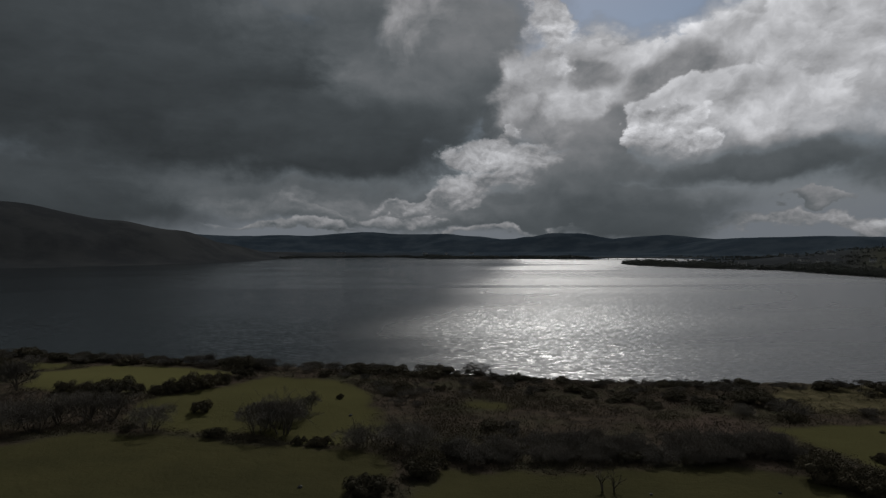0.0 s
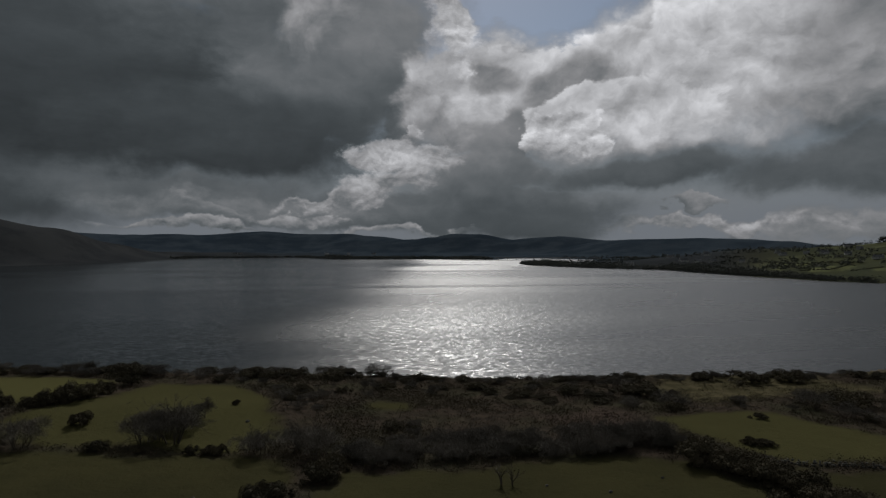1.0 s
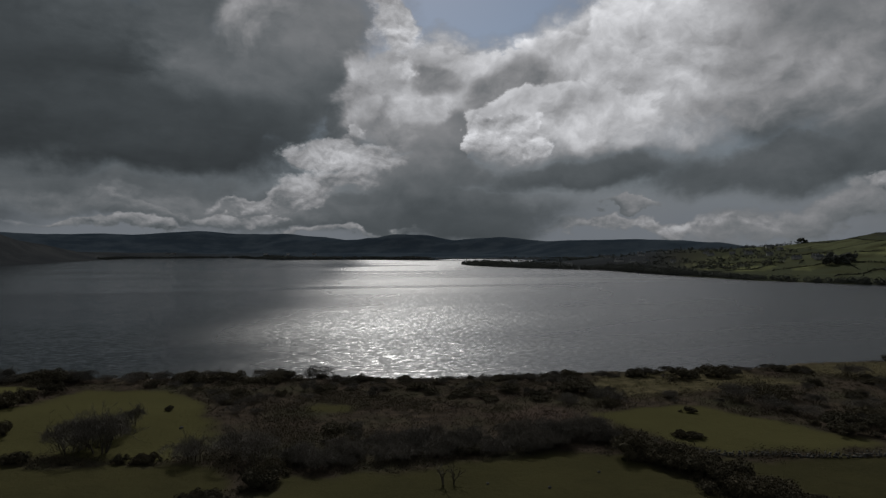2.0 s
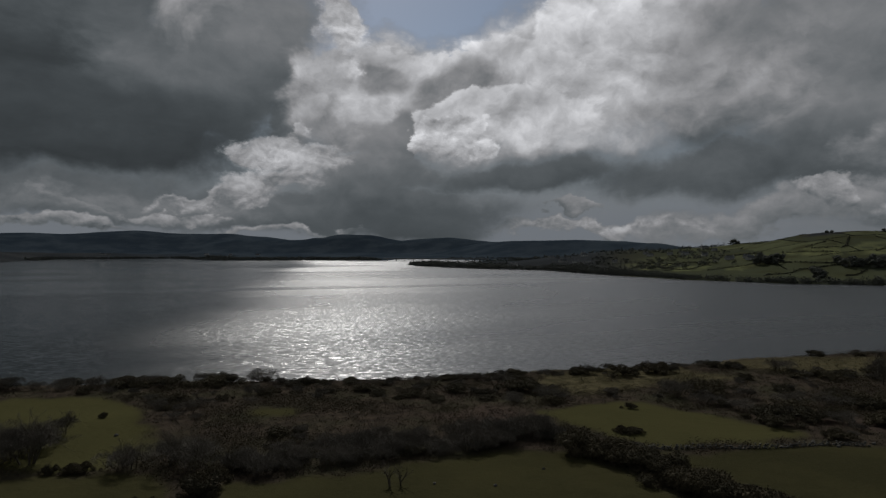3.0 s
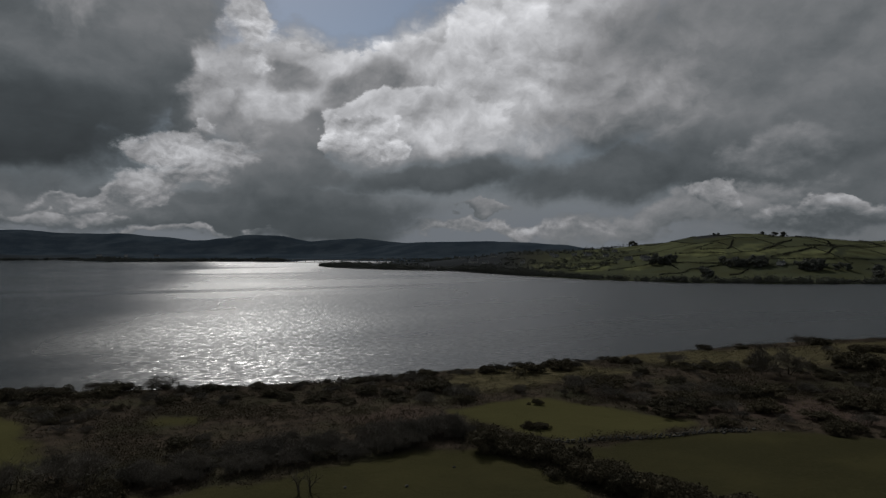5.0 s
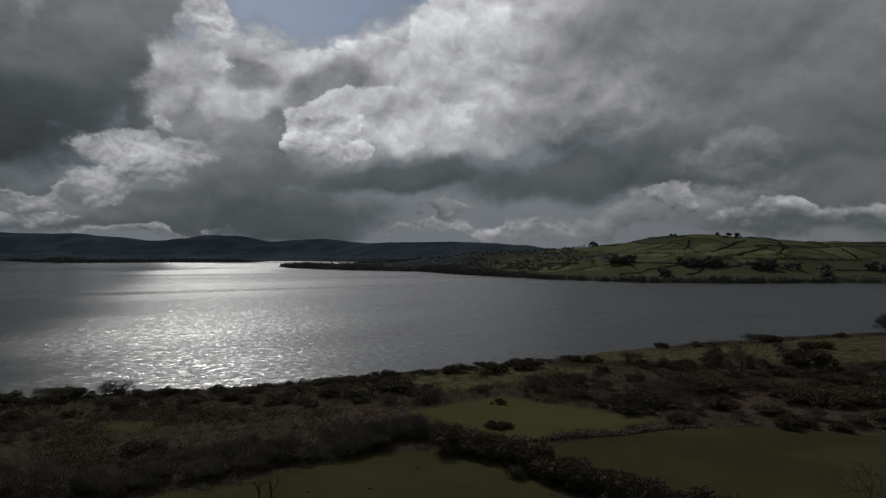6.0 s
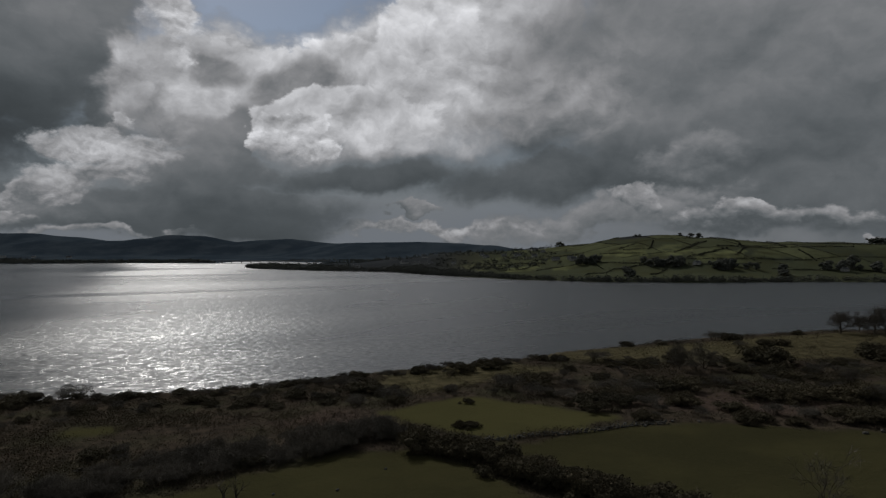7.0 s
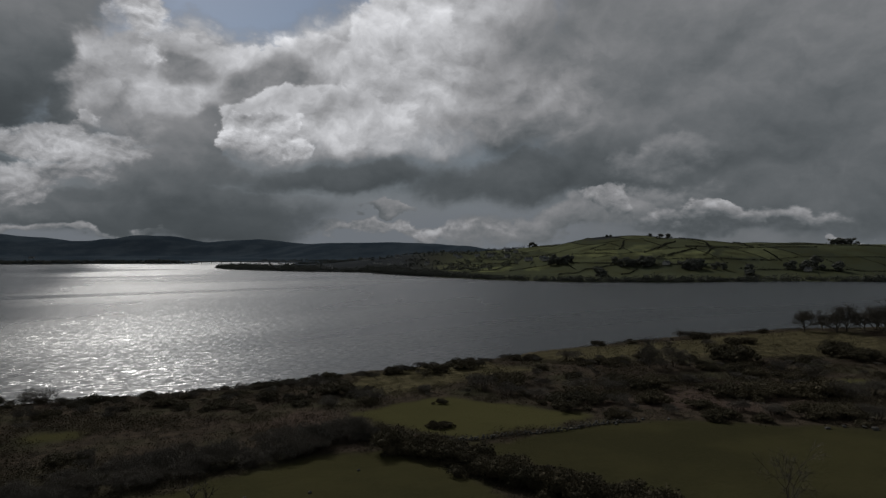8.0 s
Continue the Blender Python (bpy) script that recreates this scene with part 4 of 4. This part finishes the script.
def village_wood(x, y):
    d = edge_distance(LAKE, x, y)
    r, a = np.hypot(x, y), np.degrees(np.arctan2(x, y))
    spread = smooth(17, 20, a) * (1 - smooth(40, 46, a)) * smooth(950, 1060, r) * (1 - smooth(1900, 2300, r))
    for hx, hy in SITES:
        spread = spread * smooth(10, 24, np.hypot((x - hx) * 0.9, y - hy))
    return np.where(d > 25, spread * smooth(-0.25, 0.45, grain(x / 60, y / 60, 63)), 0)


woods("village_wood", "dark scattered trees round the houses beyond the lake", 1800, village_wood, (250, 1700, 600, 2200), (3, 6), (4, 8), 20, 1.0, 131)


def far_wood(x, y):
    d = edge_distance(LAKE, x, y)
    spit = (d < 110) & (x > -70) & (x < 445) & (y > 1780)
    head = (d < 40) & (x < -60) & (y > 2100)
    return np.where((d > 4) & (spit | head), 1.0, 0)


woods("far_wood", "thin dark line of trees on a low far shore", 1500, far_wood, (-1000, 460, 1000, 2500), (5, 9), (4, 9), 22, 1.3, 141)


# ---- houses ----
WHITE = plant("white_render", rgb(0.30, 0.30, 0.29), rgb(0.55, 0.55, 0.53), 0.8)
SLATE = plant("slate", rgb(0.05, 0.055, 0.06), rgb(0.11, 0.115, 0.12), 0.6)
DARK = plant("window_glass", rgb(0.01, 0.012, 0.014), rgb(0.03, 0.035, 0.04), 0.1)
CONCRETE = plant("concrete", rgb(0.20, 0.20, 0.19), rgb(0.32, 0.31, 0.30))


def solid(name, size, at, mat, bevel=0.0):
    bm = bmesh.new()
    bmesh.ops.create_cube(bm, size=1)
    bmesh.ops.scale(bm, verts=bm.verts, vec=size)
    bmesh.ops.translate(bm, verts=bm.verts, vec=at)
    if bevel:
        bmesh.ops.bevel(bm, geom=bm.edges, offset=bevel, segments=1, affect="EDGES")
    me = bpy.data.meshes.new(name)
    bm.to_mesh(me)
    bm.free()
    me.materials.append(mat)
    return me


def gable(name, length, width, base, rise, over, thick, mat):
    """A pitched roof, or with over 0 the wall body under it."""
    l, w = length / 2 + over, width / 2 + over
    prof = [(-w, base - over * rise / (width / 2)), (0, base + rise), (w, base - over * rise / (width / 2))]
    prof += [(w, prof[2][1] + thick), (0, base + rise + thick), (-w, prof[0][1] + thick)] if thick else [(w, -0.6), (-w, -0.6)]
    k = len(prof)
    verts = [(s * l, y, z) for s in (-1, 1) for y, z in prof]
    faces = [tuple(range(k))[::-1], tuple(range(k, 2 * k))] + [(i, (i + 1) % k, k + (i + 1) % k, k + i) for i in range(k)]
    return mesh_of(name, verts, faces, mat)


def house(label, length, width, walls, rise):
    root = tagged(new("house"), label, "house", "houses of the village")
    part("wall", gable("house_wall", length, width, walls, rise, 0, 0, WHITE), root)
    part("roof", gable("house_roof", length, width, walls, rise, 0.35, 0.25, SLATE), root, "grey slate roof")
    for s in (-1, 1):
        part("chimney", solid("chimney", (0.8, 0.9, 1.8), (s * (length / 2 - 0.6), 0, walls + rise + 0.5), WHITE, 0.05), root)
    for side in (-1, 1):
        for k, px in enumerate((-0.32, 0.0, 0.32)):
            if k == 1:
                part("door", solid("door", (1.0, 0.12, 2.1), (px * length, side * width / 2, 1.05), DARK, 0.02), root)
            else:
                pane = part("window", solid("window", (1.3, 0.12, 1.2), (px * length, side * width / 2, 1.6), DARK, 0.02), root)
                part("sill", solid("window_sill", (1.6, 0.22, 0.12), (px * length, side * (width / 2 + 0.06), 0.94), CONCRETE, 0.02), pane)
                part("frame", solid("window_bar", (0.08, 0.16, 1.2), (px * length, side * (width / 2 + 0.02), 1.6), WHITE), pane)
    return root


HOUSES = [house("white rendered cottage with a grey slate roof", 11, 6.5, 3.0, 2.4), house("long white farmhouse with a grey slate roof", 15, 7, 3.4, 2.6)]
for k, (x, y) in enumerate(SITES):
    src = HOUSES[k % 2]
    grow = 0.95 if y < 2000 else 1.2
    m = pose(x, y, float(ground_z(x, y)[0]) + 0.3, 0, 0, RNG.uniform(-50, 20)) @ Matrix.Diagonal((grow, grow, grow, 1))
    if k < 2:
        src.matrix_basis = m
    else:
        copy_thing(src, m)

# low bridge over the far inlet
bridge = tagged(new("bridge"), "low grey concrete road bridge across a far inlet", "bridge")
start, end = Vector((440, 1800, 6.0)), Vector((735, 1700, 6.0))
span = (end - start).length
part("deck", solid("bridge_deck", (span, 9, 1.2), (span / 2, 0, 0), CONCRETE, 0.1), bridge)
for s in (-1, 1):
    part("parapet", solid("bridge_parapet", (span, 0.4, 1.1), (span / 2, s * 4.25, 1.15), CONCRETE, 0.05), bridge)
for k in range(12):
    part("pier", solid("bridge_pier", (2.4, 7, 9), ((k + 0.5) * span / 12, 0, -5.0), CONCRETE, 0.3), bridge)
bridge.matrix_basis = pose(start.x, start.y, start.z, 0, 0, math.degrees(math.atan2(end.y - start.y, end.x - start.x)))

# ---- field stones and the dry-stone wall ----
def rock(seed):
    rng = np.random.default_rng(seed)
    v = BALL[0] * (1.0, 0.72, 0.62) * rng.uniform(0.75, 1.15, (len(BALL[0]), 1))
    return mesh_of("stone", v, BALL[1], STONE)


ROCKS = [rock(151 + k) for k in range(6)]
BOULDERS = [(-19.4, 83.4, 0.4), (-69.1, 130.6, 0.7), (-67.4, 131.2, 0.6), (-18.3, 121.6, 0.5), (123.8, 49.8, 0.6), (127.5, 48.5, 0.6), (129.7, 46.0, 0.6),
            (129.6, 44.2, 0.8), (34.6, 77.2, 0.35), (96.0, 75.4, 0.5), (94.2, 78.6, 0.6), (103.0, 74.5, 0.5), (107, 71.5, 0.5), (44, 81, 0.3), (27, 80.6, 0.3)]
for x, y, s in BOULDERS:
    ob = tagged(new("boulder", ROCKS[RNG.integers(6)]), "pale grey weathered boulder lying in pasture", "stone", "stones in the fields")
    ob.matrix_basis = spot(x, y, s, RNG.uniform(0, 360)) @ pose(0, 0, 0.25)

wall = tagged(new("stone_wall"), "tumbled grey dry-stone wall between two pastures", "wall")
course = np.array([(63, 84.4), (68, 82.3), (74, 81), (79, 79.2), (85, 78), (90, 77.6), (96, 76.6), (101, 74)], float)
legs = np.hypot(*np.diff(course, axis=0).T)
reach = np.concatenate([[0], np.cumsum(legs)])
for tier, (gap, size) in enumerate(((0.42, 0.30), (0.46, 0.27), (0.75, 0.23))):
    for s in np.arange(0.2, reach[-1], gap):
        if tier and RNG.random() < (0.22, 0.45)[tier - 1]:
            continue
        px, py = np.interp(s, reach, course[:, 0]), np.interp(s, reach, course[:, 1])
        ob = new("stone", ROCKS[RNG.integers(6)])
        ob.parent = wall
        w = size * RNG.uniform(0.75, 1.3)
        z = float(ground_z(px, py)[0]) + 0.12 + 0.30 * tier
        ob.matrix_basis = pose(px + RNG.normal() * 0.12, py + RNG.normal() * 0.12, z, RNG.uniform(-20, 20), RNG.uniform(-20, 20), RNG.uniform(0, 360)) @ Matrix.Diagonal((w, w, w, 1))
